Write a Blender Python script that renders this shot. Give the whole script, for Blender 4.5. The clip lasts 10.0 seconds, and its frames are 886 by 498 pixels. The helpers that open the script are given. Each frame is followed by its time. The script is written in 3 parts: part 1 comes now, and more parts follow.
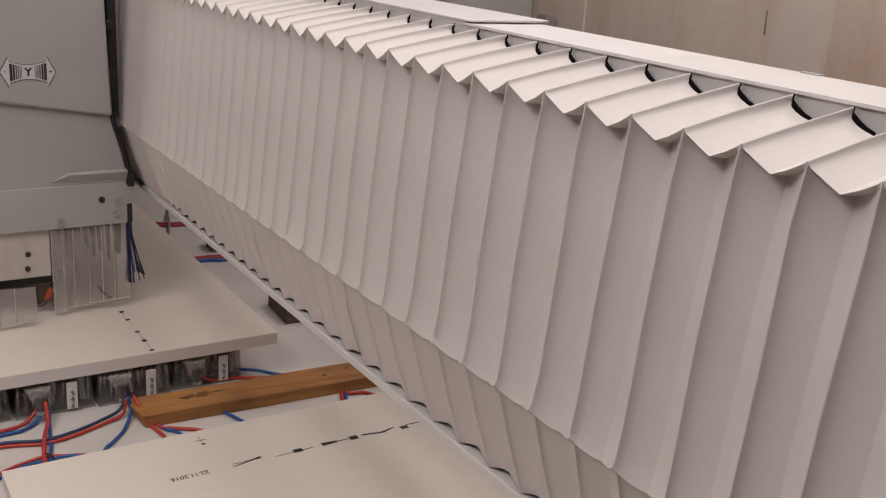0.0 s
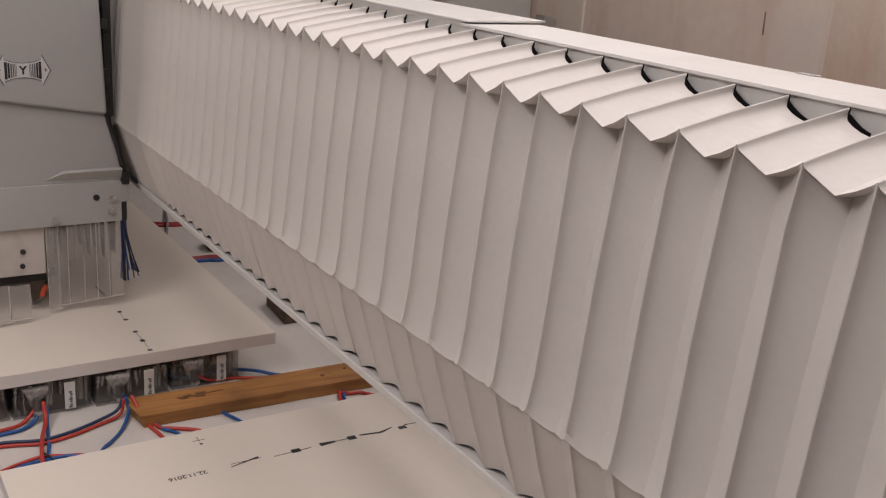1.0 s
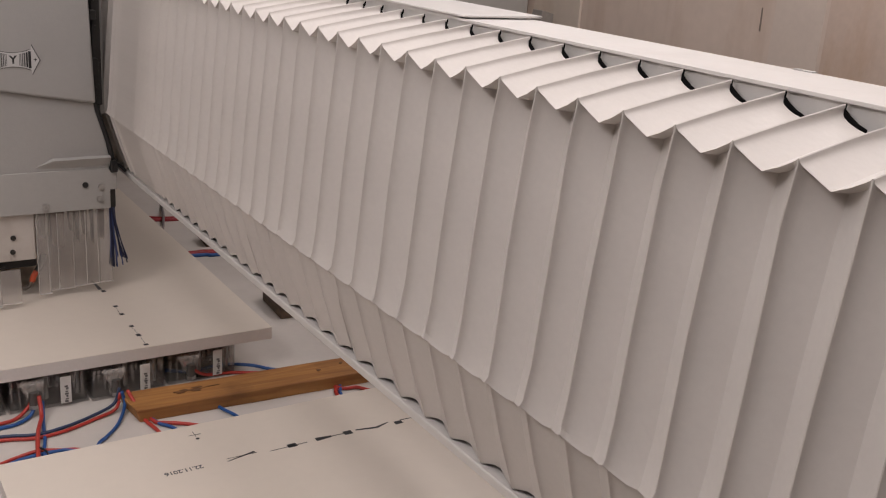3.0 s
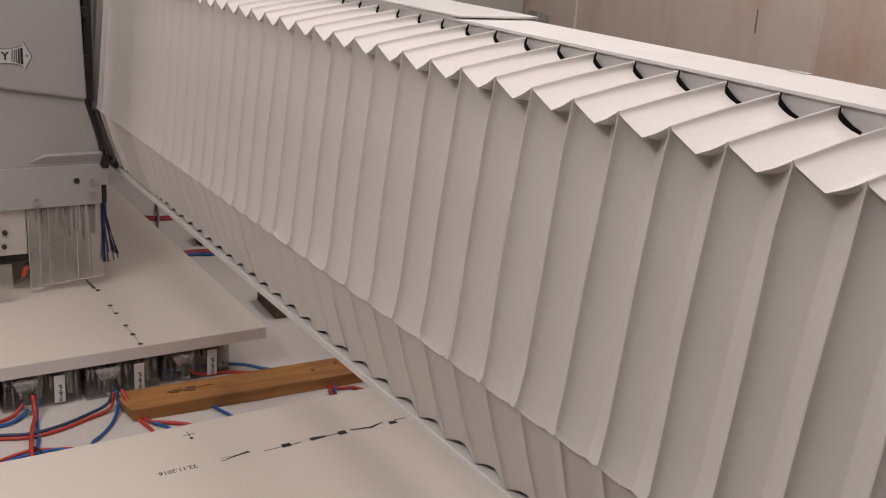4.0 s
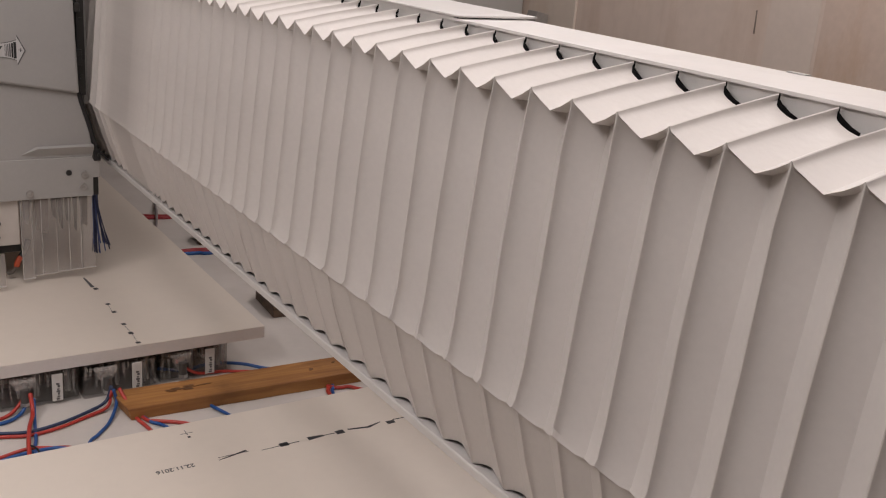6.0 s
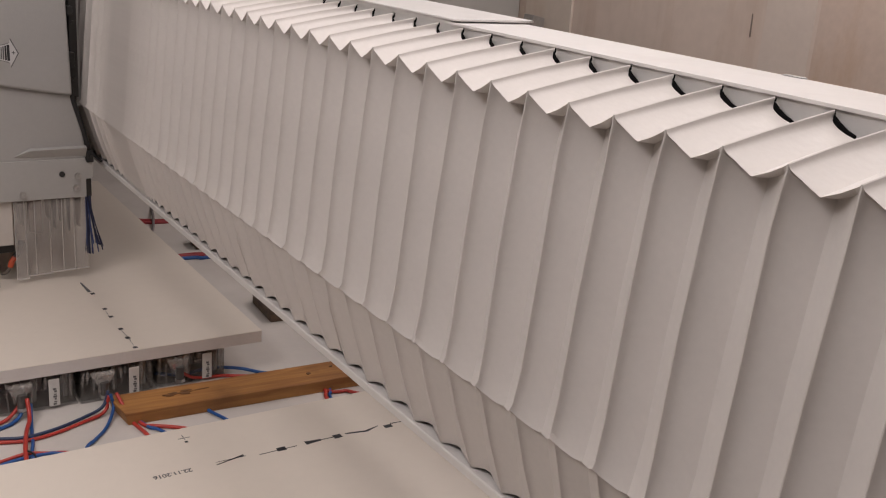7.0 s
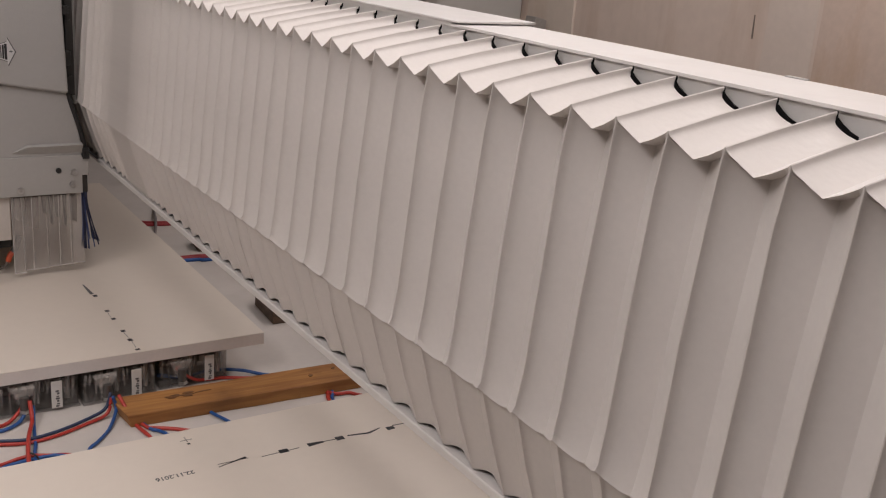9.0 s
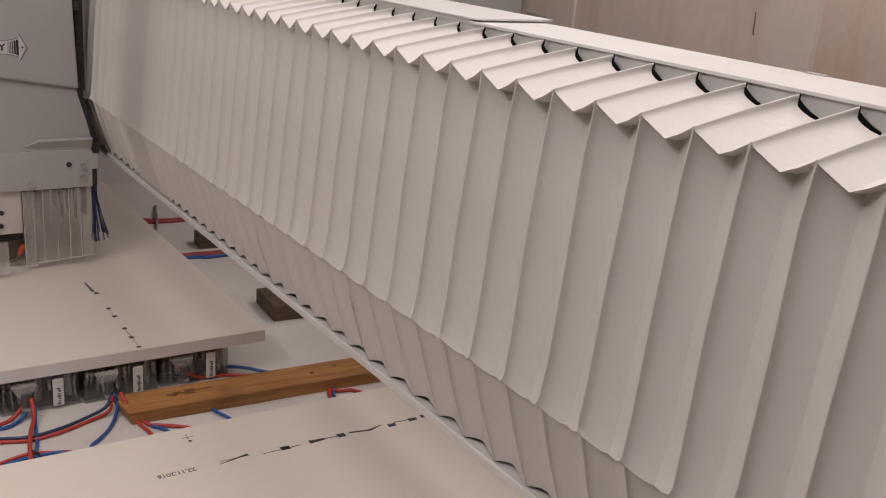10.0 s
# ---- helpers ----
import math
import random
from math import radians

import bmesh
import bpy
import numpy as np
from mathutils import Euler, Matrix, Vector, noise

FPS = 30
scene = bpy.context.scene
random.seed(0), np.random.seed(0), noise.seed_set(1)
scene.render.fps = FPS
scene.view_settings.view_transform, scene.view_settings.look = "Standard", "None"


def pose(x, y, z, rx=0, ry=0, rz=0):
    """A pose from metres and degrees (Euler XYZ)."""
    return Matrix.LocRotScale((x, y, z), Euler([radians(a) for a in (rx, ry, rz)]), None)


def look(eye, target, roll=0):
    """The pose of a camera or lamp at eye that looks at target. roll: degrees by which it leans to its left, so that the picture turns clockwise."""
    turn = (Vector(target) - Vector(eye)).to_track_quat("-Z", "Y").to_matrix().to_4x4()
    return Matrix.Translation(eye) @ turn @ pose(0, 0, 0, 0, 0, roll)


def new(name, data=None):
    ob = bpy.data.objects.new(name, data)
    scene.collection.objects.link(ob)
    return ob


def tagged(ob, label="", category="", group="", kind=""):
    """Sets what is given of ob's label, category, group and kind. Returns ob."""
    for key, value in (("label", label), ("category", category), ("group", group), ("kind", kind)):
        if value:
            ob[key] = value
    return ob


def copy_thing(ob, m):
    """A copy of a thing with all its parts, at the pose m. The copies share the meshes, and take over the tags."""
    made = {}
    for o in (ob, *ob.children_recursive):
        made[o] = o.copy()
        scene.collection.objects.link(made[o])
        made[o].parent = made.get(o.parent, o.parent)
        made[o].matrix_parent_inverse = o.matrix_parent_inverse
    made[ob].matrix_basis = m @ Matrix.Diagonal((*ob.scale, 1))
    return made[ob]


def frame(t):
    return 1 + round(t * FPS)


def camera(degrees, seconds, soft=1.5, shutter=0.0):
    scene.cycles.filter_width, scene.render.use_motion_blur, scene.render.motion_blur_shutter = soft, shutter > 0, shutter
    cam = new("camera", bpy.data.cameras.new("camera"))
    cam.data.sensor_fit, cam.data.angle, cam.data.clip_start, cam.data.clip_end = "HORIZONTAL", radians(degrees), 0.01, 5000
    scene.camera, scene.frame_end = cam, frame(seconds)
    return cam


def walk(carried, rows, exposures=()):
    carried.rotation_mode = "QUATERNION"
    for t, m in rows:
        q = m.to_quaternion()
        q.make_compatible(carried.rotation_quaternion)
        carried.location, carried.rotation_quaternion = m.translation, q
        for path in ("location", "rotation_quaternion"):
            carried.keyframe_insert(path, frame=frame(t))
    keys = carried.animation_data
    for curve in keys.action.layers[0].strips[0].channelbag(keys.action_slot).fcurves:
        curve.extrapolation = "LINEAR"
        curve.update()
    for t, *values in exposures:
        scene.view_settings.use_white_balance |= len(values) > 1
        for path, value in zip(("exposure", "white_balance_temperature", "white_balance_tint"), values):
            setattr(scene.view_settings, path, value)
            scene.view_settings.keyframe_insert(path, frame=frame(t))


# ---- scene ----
# The camera stands at (0, 0, EYE); the gantry beam runs along y, its front faces -x.
EYE = 1.75
K = 0.714
LENS = 47.7
TURNS = [  # seconds, heading right of +y, pitch, roll
    (0.0, 33.196, -17.697, 3.906), (0.5, 33.337, -17.685, 3.996), (1.0, 33.297, -17.677, 4.006),
    (1.5, 33.474, -17.945, 4.118), (2.0, 33.386, -18.043, 4.101), (2.5, 33.435, -17.949, 4.130),
    (4.0, 33.824, -17.907, 4.484), (4.5, 33.998, -17.794, 4.697), (5.0, 34.106, -17.730, 4.723),
    (5.5, 33.872, -17.991, 4.773), (7.0, 34.080, -17.684, 4.605), (7.5, 34.069, -17.720, 4.638),
    (8.0, 34.022, -17.665, 4.607), (8.5, 34.232, -17.533, 4.717), (9.0, 33.940, -17.589, 4.511),
    (9.5, 33.825, -17.690, 4.413), (10.0, 33.890, -17.761, 4.422)]
GANTRY_X = [(0.0, 0.0), (0.5, -0.0019), (1.0, -0.0038), (1.5, -0.0043), (2.0, -0.0040), (4.0, -0.0044),
            (7.0, -0.0042), (9.0, -0.0040), (9.2, -0.0030), (9.5, 0.0018), (9.8, 0.0165), (10.0, 0.0285)]
HEAD_Y = [(0.0, -0.002), (0.5, 0.0120), (1.0, 0.0175), (1.5, 0.0345), (2.0, 0.0525), (2.5, 0.0690), (4.0, 0.1215),
          (4.5, 0.1365), (5.0, 0.1550), (5.5, 0.1710), (7.0, 0.2260), (7.5, 0.2450), (8.0, 0.2610),
          (8.5, 0.2780), (9.0, 0.2950), (9.5, 0.3250), (10.0, 0.3285)]



def aim(yaw, pitch, roll):
    y, p = radians(yaw), radians(pitch)
    way = (math.sin(y) * math.cos(p), math.cos(y) * math.cos(p), math.sin(p))
    return look((0, 0, EYE), (way[0], way[1], EYE + way[2]), roll)


cam = camera(LENS, 10.0, soft=1.15)
walk(cam, [(t, aim(a, b, c)) for t, a, b, c in TURNS])

# ---------------------------------------------------------------- light
world = bpy.data.worlds.new("world")
scene.world = world
world.use_nodes = True
world.node_tree.nodes["Background"].inputs[0].default_value = (0.9, 0.92, 1.0, 1)
world.node_tree.nodes["Background"].inputs[1].default_value = 0.03
scene.view_settings.exposure = 0.0


CEILING = 3.2


def ceiling_lamp(x, y, sx, sy, watts):
    data = bpy.data.lights.new("ceiling_lamp_light", "AREA")
    data.shape, data.size, data.size_y, data.energy = "RECTANGLE", sx, sy, watts
    data.color = (1.0, 0.917, 0.912)
    ob = new("ceiling_lamp_light", data)
    ob.matrix_world = look((x, y, CEILING - 0.07), (x, y, 0))
    return ob


LAMPS = [(-1.2, 1.0, 0.7, 2.0, 36), (0.6, 1.0, 2.0, 2.4, 30), (2.7, 2.4, 0.7, 3.0, 29)]
for row in LAMPS:
    ceiling_lamp(*row)


# ---------------------------------------------------------------- materials
def material(name, colour, rough=0.5, metal=0.0, var=0.06, scale=6.0, bump=0.0, bump_scale=60.0,
             dirt=None, dirt_amount=0.0, dirt_scale=2.0, alpha=1.0, trans=0.0, dirt_stretch=None):
    """Base colour broken up at two scales, with optional stains and a fine bump."""
    m = bpy.data.materials.new(name)
    m.use_nodes = True
    nt = m.node_tree
    n, ln = nt.nodes, nt.links
    b = n["Principled BSDF"]
    co = n.new("ShaderNodeTexCoord")
    big = n.new("ShaderNodeTexNoise")
    big.inputs["Scale"].default_value, big.inputs["Detail"].default_value = scale, 5
    ln.new(co.outputs["Object"], big.inputs["Vector"])
    fine = n.new("ShaderNodeTexNoise")
    fine.inputs["Scale"].default_value, fine.inputs["Detail"].default_value = scale * 14, 3
    ln.new(co.outputs["Object"], fine.inputs["Vector"])
    add = n.new("ShaderNodeMath")
    add.operation = "ADD"
    ln.new(big.outputs["Fac"], add.inputs[0])
    half = n.new("ShaderNodeMath")
    half.operation = "MULTIPLY"
    half.inputs[1].default_value = 0.5
    ln.new(fine.outputs["Fac"], half.inputs[0])
    ln.new(half.outputs[0], add.inputs[1])
    ramp = n.new("ShaderNodeMapRange")
    ramp.inputs[1].default_value, ramp.inputs[2].default_value = 0.45, 1.05
    ramp.inputs[3].default_value, ramp.inputs[4].default_value = 1 - var, 1 + var
    ln.new(add.outputs[0], ramp.inputs[0])
    mul = n.new("ShaderNodeVectorMath")
    mul.operation = "SCALE"
    mul.inputs[0].default_value = colour
    ln.new(ramp.outputs[0], mul.inputs["Scale"])
    out = mul.outputs[0]
    if dirt:
        spot = n.new("ShaderNodeTexNoise")
        spot.inputs["Scale"].default_value, spot.inputs["Detail"].default_value = dirt_scale, 8
        spot.inputs["Roughness"].default_value = 0.65
        if dirt_stretch:
            mp = n.new("ShaderNodeMapping")
            mp.inputs["Scale"].default_value = dirt_stretch
            ln.new(co.outputs["Object"], mp.inputs[0])
            ln.new(mp.outputs[0], spot.inputs["Vector"])
        else:
            ln.new(co.outputs["Object"], spot.inputs["Vector"])
        cut = n.new("ShaderNodeMapRange")
        cut.inputs[1].default_value, cut.inputs[2].default_value = 0.5, 0.75
        cut.inputs[3].default_value, cut.inputs[4].default_value = 0.0, dirt_amount
        ln.new(spot.outputs["Fac"], cut.inputs[0])
        mix = n.new("ShaderNodeMix")
        mix.data_type = "RGBA"
        ln.new(cut.outputs[0], mix.inputs[0])
        ln.new(out, mix.inputs[6])
        mix.inputs[7].default_value = (*dirt, 1)
        out = mix.outputs[2]
    ln.new(out, b.inputs["Base Color"])
    rr = n.new("ShaderNodeMapRange")
    rr.inputs[3].default_value, rr.inputs[4].default_value = max(rough - 0.08, 0.02), min(rough + 0.08, 1)
    ln.new(big.outputs["Fac"], rr.inputs[0])
    ln.new(rr.outputs[0], b.inputs["Roughness"])
    b.inputs["Metallic"].default_value = metal
    b.inputs["Alpha"].default_value = alpha
    b.inputs["Transmission Weight"].default_value = trans
    if bump:
        tex = n.new("ShaderNodeTexNoise")
        tex.inputs["Scale"].default_value, tex.inputs["Detail"].default_value = bump_scale, 4
        ln.new(co.outputs["Object"], tex.inputs["Vector"])
        bp = n.new("ShaderNodeBump")
        bp.inputs["Strength"].default_value, bp.inputs["Distance"].default_value = bump, 0.004
        ln.new(tex.outputs["Fac"], bp.inputs["Height"])
        ln.new(bp.outputs[0], b.inputs["Normal"])
    return m


def wood(name, light, dark, rough=0.6, stretch=(2.0, 26.0, 26.0)):
    """Sawn timber: long grain along x, darker stains and end grain noise."""
    m = bpy.data.materials.new(name)
    m.use_nodes = True
    nt = m.node_tree
    n, ln = nt.nodes, nt.links
    b = n["Principled BSDF"]
    co = n.new("ShaderNodeTexCoord")
    mp = n.new("ShaderNodeMapping")
    mp.inputs["Scale"].default_value = stretch
    ln.new(co.outputs["Object"], mp.inputs[0])
    grain = n.new("ShaderNodeTexNoise")
    grain.inputs["Scale"].default_value, grain.inputs["Detail"].default_value = 2.2, 8
    grain.inputs["Distortion"].default_value = 0.8
    ln.new(mp.outputs[0], grain.inputs["Vector"])
    stain = n.new("ShaderNodeTexNoise")
    stain.inputs["Scale"].default_value, stain.inputs["Detail"].default_value = 7.0, 6
    ln.new(co.outputs["Object"], stain.inputs["Vector"])
    ramp = n.new("ShaderNodeValToRGB")
    ramp.color_ramp.elements[0].position, ramp.color_ramp.elements[0].color = 0.3, (*dark, 1)
    ramp.color_ramp.elements[1].position, ramp.color_ramp.elements[1].color = 0.68, (*light, 1)
    ln.new(grain.outputs["Fac"], ramp.inputs[0])
    cut = n.new("ShaderNodeMapRange")
    cut.inputs[1].default_value, cut.inputs[2].default_value = 0.54, 0.72
    cut.inputs[4].default_value = 0.6
    ln.new(stain.outputs["Fac"], cut.inputs[0])
    mix = n.new("ShaderNodeMix")
    mix.data_type = "RGBA"
    ln.new(cut.outputs[0], mix.inputs[0])
    ln.new(ramp.outputs[0], mix.inputs[6])
    mix.inputs[7].default_value = (*[c * 0.55 for c in dark], 1)
    ln.new(mix.outputs[2], b.inputs["Base Color"])
    b.inputs["Roughness"].default_value = rough
    bp = n.new("ShaderNodeBump")
    bp.inputs["Strength"].default_value, bp.inputs["Distance"].default_value = 0.35, 0.003
    ln.new(grain.outputs["Fac"], bp.inputs["Height"])
    ln.new(bp.outputs[0], b.inputs["Normal"])
    return m


BELLOWS = material("bellows_coated_fabric", (0.675, 0.635, 0.60), 0.42, var=0.045, scale=9, bump=0.3, bump_scale=22)
SHEET = material("painted_sheet", (0.74, 0.715, 0.69), 0.4, var=0.04, scale=5, dirt=(0.5, 0.47, 0.44), dirt_amount=0.25, dirt_scale=9)
LAMINATE = material("white_laminate", (0.745, 0.672, 0.59), 0.38, var=0.03, scale=3, dirt=(0.66, 0.59, 0.51), dirt_amount=0.3, dirt_scale=3)
LAMINATE_EDGE = material("laminate_edge", (0.76, 0.71, 0.67), 0.55, var=0.05, scale=12)
BED = material("bed_white", (0.62, 0.578, 0.54), 0.5, var=0.06, scale=4, dirt=(0.50, 0.455, 0.41), dirt_amount=0.5, dirt_scale=7)
HEAD = material("head_grey_paint", (0.375, 0.363, 0.348), 0.45, var=0.04, scale=6, bump=0.1, bump_scale=240)
PLATE = material("head_light_plate", (0.40, 0.388, 0.372), 0.4, var=0.05, scale=6)
PALE = material("pale_sticker", (0.55, 0.54, 0.53), 0.4, var=0.03)
MURK = material("murky_brown", (0.12, 0.10, 0.088), 0.7, var=0.35, scale=14)
BLACK = material("black_rubber", (0.018, 0.017, 0.017), 0.6, var=0.2, scale=20)
# near-black that puts the fold slots' shade into a colour
SLOT_DARK = material("slot_dark", (0.006, 0.006, 0.006), 0.95, var=0.2, scale=30)
SLOT_DARK.node_tree.nodes["Principled BSDF"].inputs["Specular IOR Level"].default_value = 0.05
INK = material("black_ink", (0.02, 0.02, 0.022), 0.5, var=0.2, scale=40)
INK_GREY = material("grey_ink", (0.12, 0.115, 0.115), 0.6, var=0.25, scale=80)
DARK = material("dark_steel", (0.05, 0.048, 0.046), 0.5, metal=0.5, var=0.2, scale=12)
STEEL = material("steel", (0.5, 0.49, 0.48), 0.35, metal=0.9, var=0.1, scale=20)
WHITE = material("white_plastic", (0.74, 0.72, 0.69), 0.4, var=0.04, scale=8, dirt=(0.42, 0.36, 0.30), dirt_amount=0.35, dirt_scale=16)
GUIDE = material("off_white_plastic", (0.56, 0.515, 0.475), 0.45, var=0.06, scale=8, dirt=(0.36, 0.30, 0.25), dirt_amount=0.5, dirt_scale=14)
RED = material("red_hose", (0.46, 0.045, 0.032), 0.38, var=0.1, scale=20)
BLUE = material("blue_hose", (0.02, 0.09, 0.30), 0.38, var=0.1, scale=20)
NAVY = material("navy_cable", (0.015, 0.02, 0.055), 0.5, var=0.2, scale=30)
NAVY_HOSE = material("dark_blue_hose", (0.03, 0.05, 0.11), 0.45, var=0.15, scale=20)
STEEL_BLUE = material("blue_cable", (0.05, 0.07, 0.18), 0.5, var=0.2, scale=30)
ORANGE = material("orange_plastic", (0.50, 0.085, 0.035), 0.4)
PLANK = wood("yellow_timber", (0.43, 0.205, 0.060), (0.26, 0.105, 0.030))
BLOCK = wood("dark_timber", (0.15, 0.095, 0.06), (0.07, 0.045, 0.03))
WALL = material("plaster_wall", (0.66, 0.555, 0.48), 0.85, var=0.09, scale=1.4, bump=0.15, bump_scale=25,
                dirt=(0.48, 0.34, 0.24), dirt_amount=0.75, dirt_scale=1.9, dirt_stretch=(1, 1.2, 0.16))
GREYDOOR = material("grey_panel", (0.50, 0.485, 0.46), 0.5, var=0.04, scale=2)
CEIL = material("ceiling_white", (0.60, 0.58, 0.55), 0.8, var=0.03)
FLOOR = material("concrete", (0.23, 0.205, 0.18), 0.75, var=0.12, scale=2, bump=0.2)
CLEAR = material("cloudy_plastic", (0.62, 0.58, 0.55), 0.2, var=0.12, scale=25, alpha=0.28, dirt=(0.17, 0.14, 0.12), dirt_amount=0.8, dirt_scale=8, dirt_stretch=(1.6, 1.0, 0.5))
STRIP_EDGE = material("milky_edge", (0.74, 0.71, 0.68), 0.3, var=0.1, scale=20, alpha=0.5)
BROWN_MURK = material("brown_murk", (0.13, 0.085, 0.06), 0.7, var=0.3, scale=18)
POD = material("smoky_plastic", (0.24, 0.222, 0.208), 0.18, var=0.35, scale=30, alpha=0.36)
GLOW = bpy.data.materials.new("tube_glow")
GLOW.use_nodes = True
GLOW.node_tree.nodes["Principled BSDF"].inputs["Emission Color"].default_value = (1, 0.95, 0.9, 1)
GLOW.node_tree.nodes["Principled BSDF"].inputs["Emission Strength"].default_value = 3.0


# ---------------------------------------------------------------- mesh helpers
def part(name, bm, mat, parent, label="", at=None, smooth=False):
    """One bmesh as one mesh object; under parent if there is one."""
    me = bpy.data.meshes.new(name)
    bm.to_mesh(me)
    bm.free()
    me.materials.append(mat)
    if smooth:
        for p in me.polygons:
            p.use_smooth = True
    return piece(name, me, parent, label, at)


def piece(name, me, parent, label="", at=None):
    ob = new(name, me)
    ob.parent = parent
    if at is not None:
        ob.matrix_basis = at
    if label:
        ob["label"] = label
    return ob


def thing(name, x, y, z, label, category, group="", kind=""):
    ob = new(name)
    ob.empty_display_size = 0.05
    ob.matrix_basis = pose(x, y, z)
    return tagged(ob, label, category, group, kind)


def box(x0, x1, y0, y1, z0, z1, bevel=0.0, seg=2, bm=None):
    own = bm is None
    bm = bm or bmesh.new()
    v = [bm.verts.new(p) for p in ((x0, y0, z0), (x1, y0, z0), (x1, y1, z0), (x0, y1, z0),
                                   (x0, y0, z1), (x1, y0, z1), (x1, y1, z1), (x0, y1, z1))]
    for f in ((3, 2, 1, 0), (4, 5, 6, 7), (0, 1, 5, 4), (1, 2, 6, 5), (2, 3, 7, 6), (3, 0, 4, 7)):
        bm.faces.new([v[i] for i in f])
    if bevel and own:
        bmesh.ops.bevel(bm, geom=bm.edges[:], offset=bevel, segments=seg, affect="EDGES", profile=0.5)
    return bm


def prism(points, y0, y1, bevel=0.0, axis="y"):
    """A polygon in x, z (or y, z; or x, y) swept along the third axis."""
    bm = bmesh.new()

    def at(a, b, s):
        return {"y": (a, s, b), "x": (s, a, b), "z": (a, b, s)}[axis]
    lo = [bm.verts.new(at(a, b, y0)) for a, b in points]
    hi = [bm.verts.new(at(a, b, y1)) for a, b in points]
    n = len(points)
    bm.faces.new(lo)
    bm.faces.new(hi[::-1])
    for i in range(n):
        bm.faces.new((lo[i], hi[i], hi[(i + 1) % n], lo[(i + 1) % n]))
    bmesh.ops.recalc_face_normals(bm, faces=bm.faces[:])
    if bevel:
        bmesh.ops.bevel(bm, geom=bm.edges[:], offset=bevel, segments=2, affect="EDGES", profile=0.5)
    return bm


def rod(x, y, z, r, h, axis="z", seg=16, r2=None, bm=None):
    bm = bm or bmesh.new()
    turn = {"z": Matrix(), "x": Matrix.Rotation(radians(90), 4, "Y"), "y": Matrix.Rotation(radians(90), 4, "X")}[axis]
    bmesh.ops.create_cone(bm, cap_ends=True, segments=seg, radius1=r, radius2=r if r2 is None else r2, depth=h,
                          matrix=Matrix.Translation((x, y, z)) @ turn)
    return bm


def smooth_path(points, steps=8):
    """Catmull-Rom through the points."""
    pts = [Vector(p) for p in points]
    pts = [2 * pts[0] - pts[1]] + pts + [2 * pts[-1] - pts[-2]]
    out = []
    for i in range(1, len(pts) - 2):
        a, b, c, d = pts[i - 1:i + 3]
        for s in range(steps):
            t = s / steps
            out.append(0.5 * (2 * b + (c - a) * t + (2 * a - 5 * b + 4 * c - d) * t * t + (3 * b - a - 3 * c + d) * t ** 3))
    return out + [pts[-2]]


def tube(points, r, seg=10, steps=8):
    bm = bmesh.new()
    path = smooth_path(points, steps)
    rings = []
    side = Vector((0, 0, 1))
    for i, p in enumerate(path):
        way = (path[min(i + 1, len(path) - 1)] - path[max(i - 1, 0)]).normalized()
        if abs(way.dot(side)) > 0.95:
            side = Vector((0, 1, 0))
        u = way.cross(side).normalized()
        v = way.cross(u).normalized()
        rings.append([bm.verts.new(p + r * (math.cos(a) * u + math.sin(a) * v))
                      for a in (2 * math.pi * j / seg for j in range(seg))])
        side = -v if -v.dot(side) < v.dot(side) * -1 else side
    for a, b in zip(rings, rings[1:]):
        for j in range(seg):
            bm.faces.new((a[j], a[(j + 1) % seg], b[(j + 1) % seg], b[j]))
    bm.faces.new(rings[0][::-1])
    bm.faces.new(rings[-1])
    bmesh.ops.recalc_face_normals(bm, faces=bm.faces[:])
    return bm


def lettering(name, text, size, mat, parent, at, label="", bold=0.0):
    cu = bpy.data.curves.new(name, "FONT")
    cu.body, cu.size, cu.extrude, cu.offset = text, size, 0.0002, bold
    cu.align_x, cu.align_y = "CENTER", "CENTER"
    tmp = new("tmp_text", cu)
    bpy.context.view_layer.update()
    me = bpy.data.meshes.new_from_object(tmp.evaluated_get(bpy.context.evaluated_depsgraph_get()))
    bpy.data.objects.remove(tmp)
    me.materials.clear()
    me.materials.append(mat)
    return piece(name, me, parent, label, at)


# ---------------------------------------------------------------- the hall
BOARD_Z = EYE - 1.0
BED_Z = EYE - 1.12


def hall():
    def slab(name, bm, mat, label, cat):
        return tagged(part(name, bm, mat, None), label, cat, kind="structure")
    slab("floor", box(-5.2, 3.6, -4.2, 9.2, -0.2, 0.0), FLOOR, "grey concrete workshop floor", "floor")
    slab("wall_east", box(3.4, 3.6, -4.0, 9.0, 0.0, CEILING), WALL, "stained beige plaster wall of the workshop", "wall")
    slab("wall_west", box(-5.2, -5.0, -4.0, 9.0, 0.0, CEILING), WALL, "beige plaster workshop wall", "wall")
    slab("wall_north", box(-5.2, 3.6, 9.0, 9.2, 0.0, CEILING), WALL, "beige plaster workshop wall", "wall")
    slab("wall_south", box(-5.2, 3.6, -4.2, -4.0, 0.0, CEILING), WALL, "beige plaster workshop wall", "wall")
    slab("ceiling", box(-5.2, 3.6, -4.2, 9.2, CEILING, CEILING + 0.2), CEIL, "white workshop ceiling", "ceiling")


hall()


def bed():
    t = thing("machine_bed", 0.0, 0.0, 0.0, "white machine bed with smudged flat top", "machine bed", kind="structure")
    part("bed_top", box(-0.45, 2.2, 0.3, 5.2, BED_Z - 0.06, BED_Z, 0.004), BED, t)
    part("bed_base", box(-0.4, 2.1, 0.4, 5.1, 0.0, BED_Z - 0.06), SHEET, t)


bed()


# ---------------------------------------------------------------- gantry
FOOT = Vector((0.70, 1.6, EYE - 0.67))


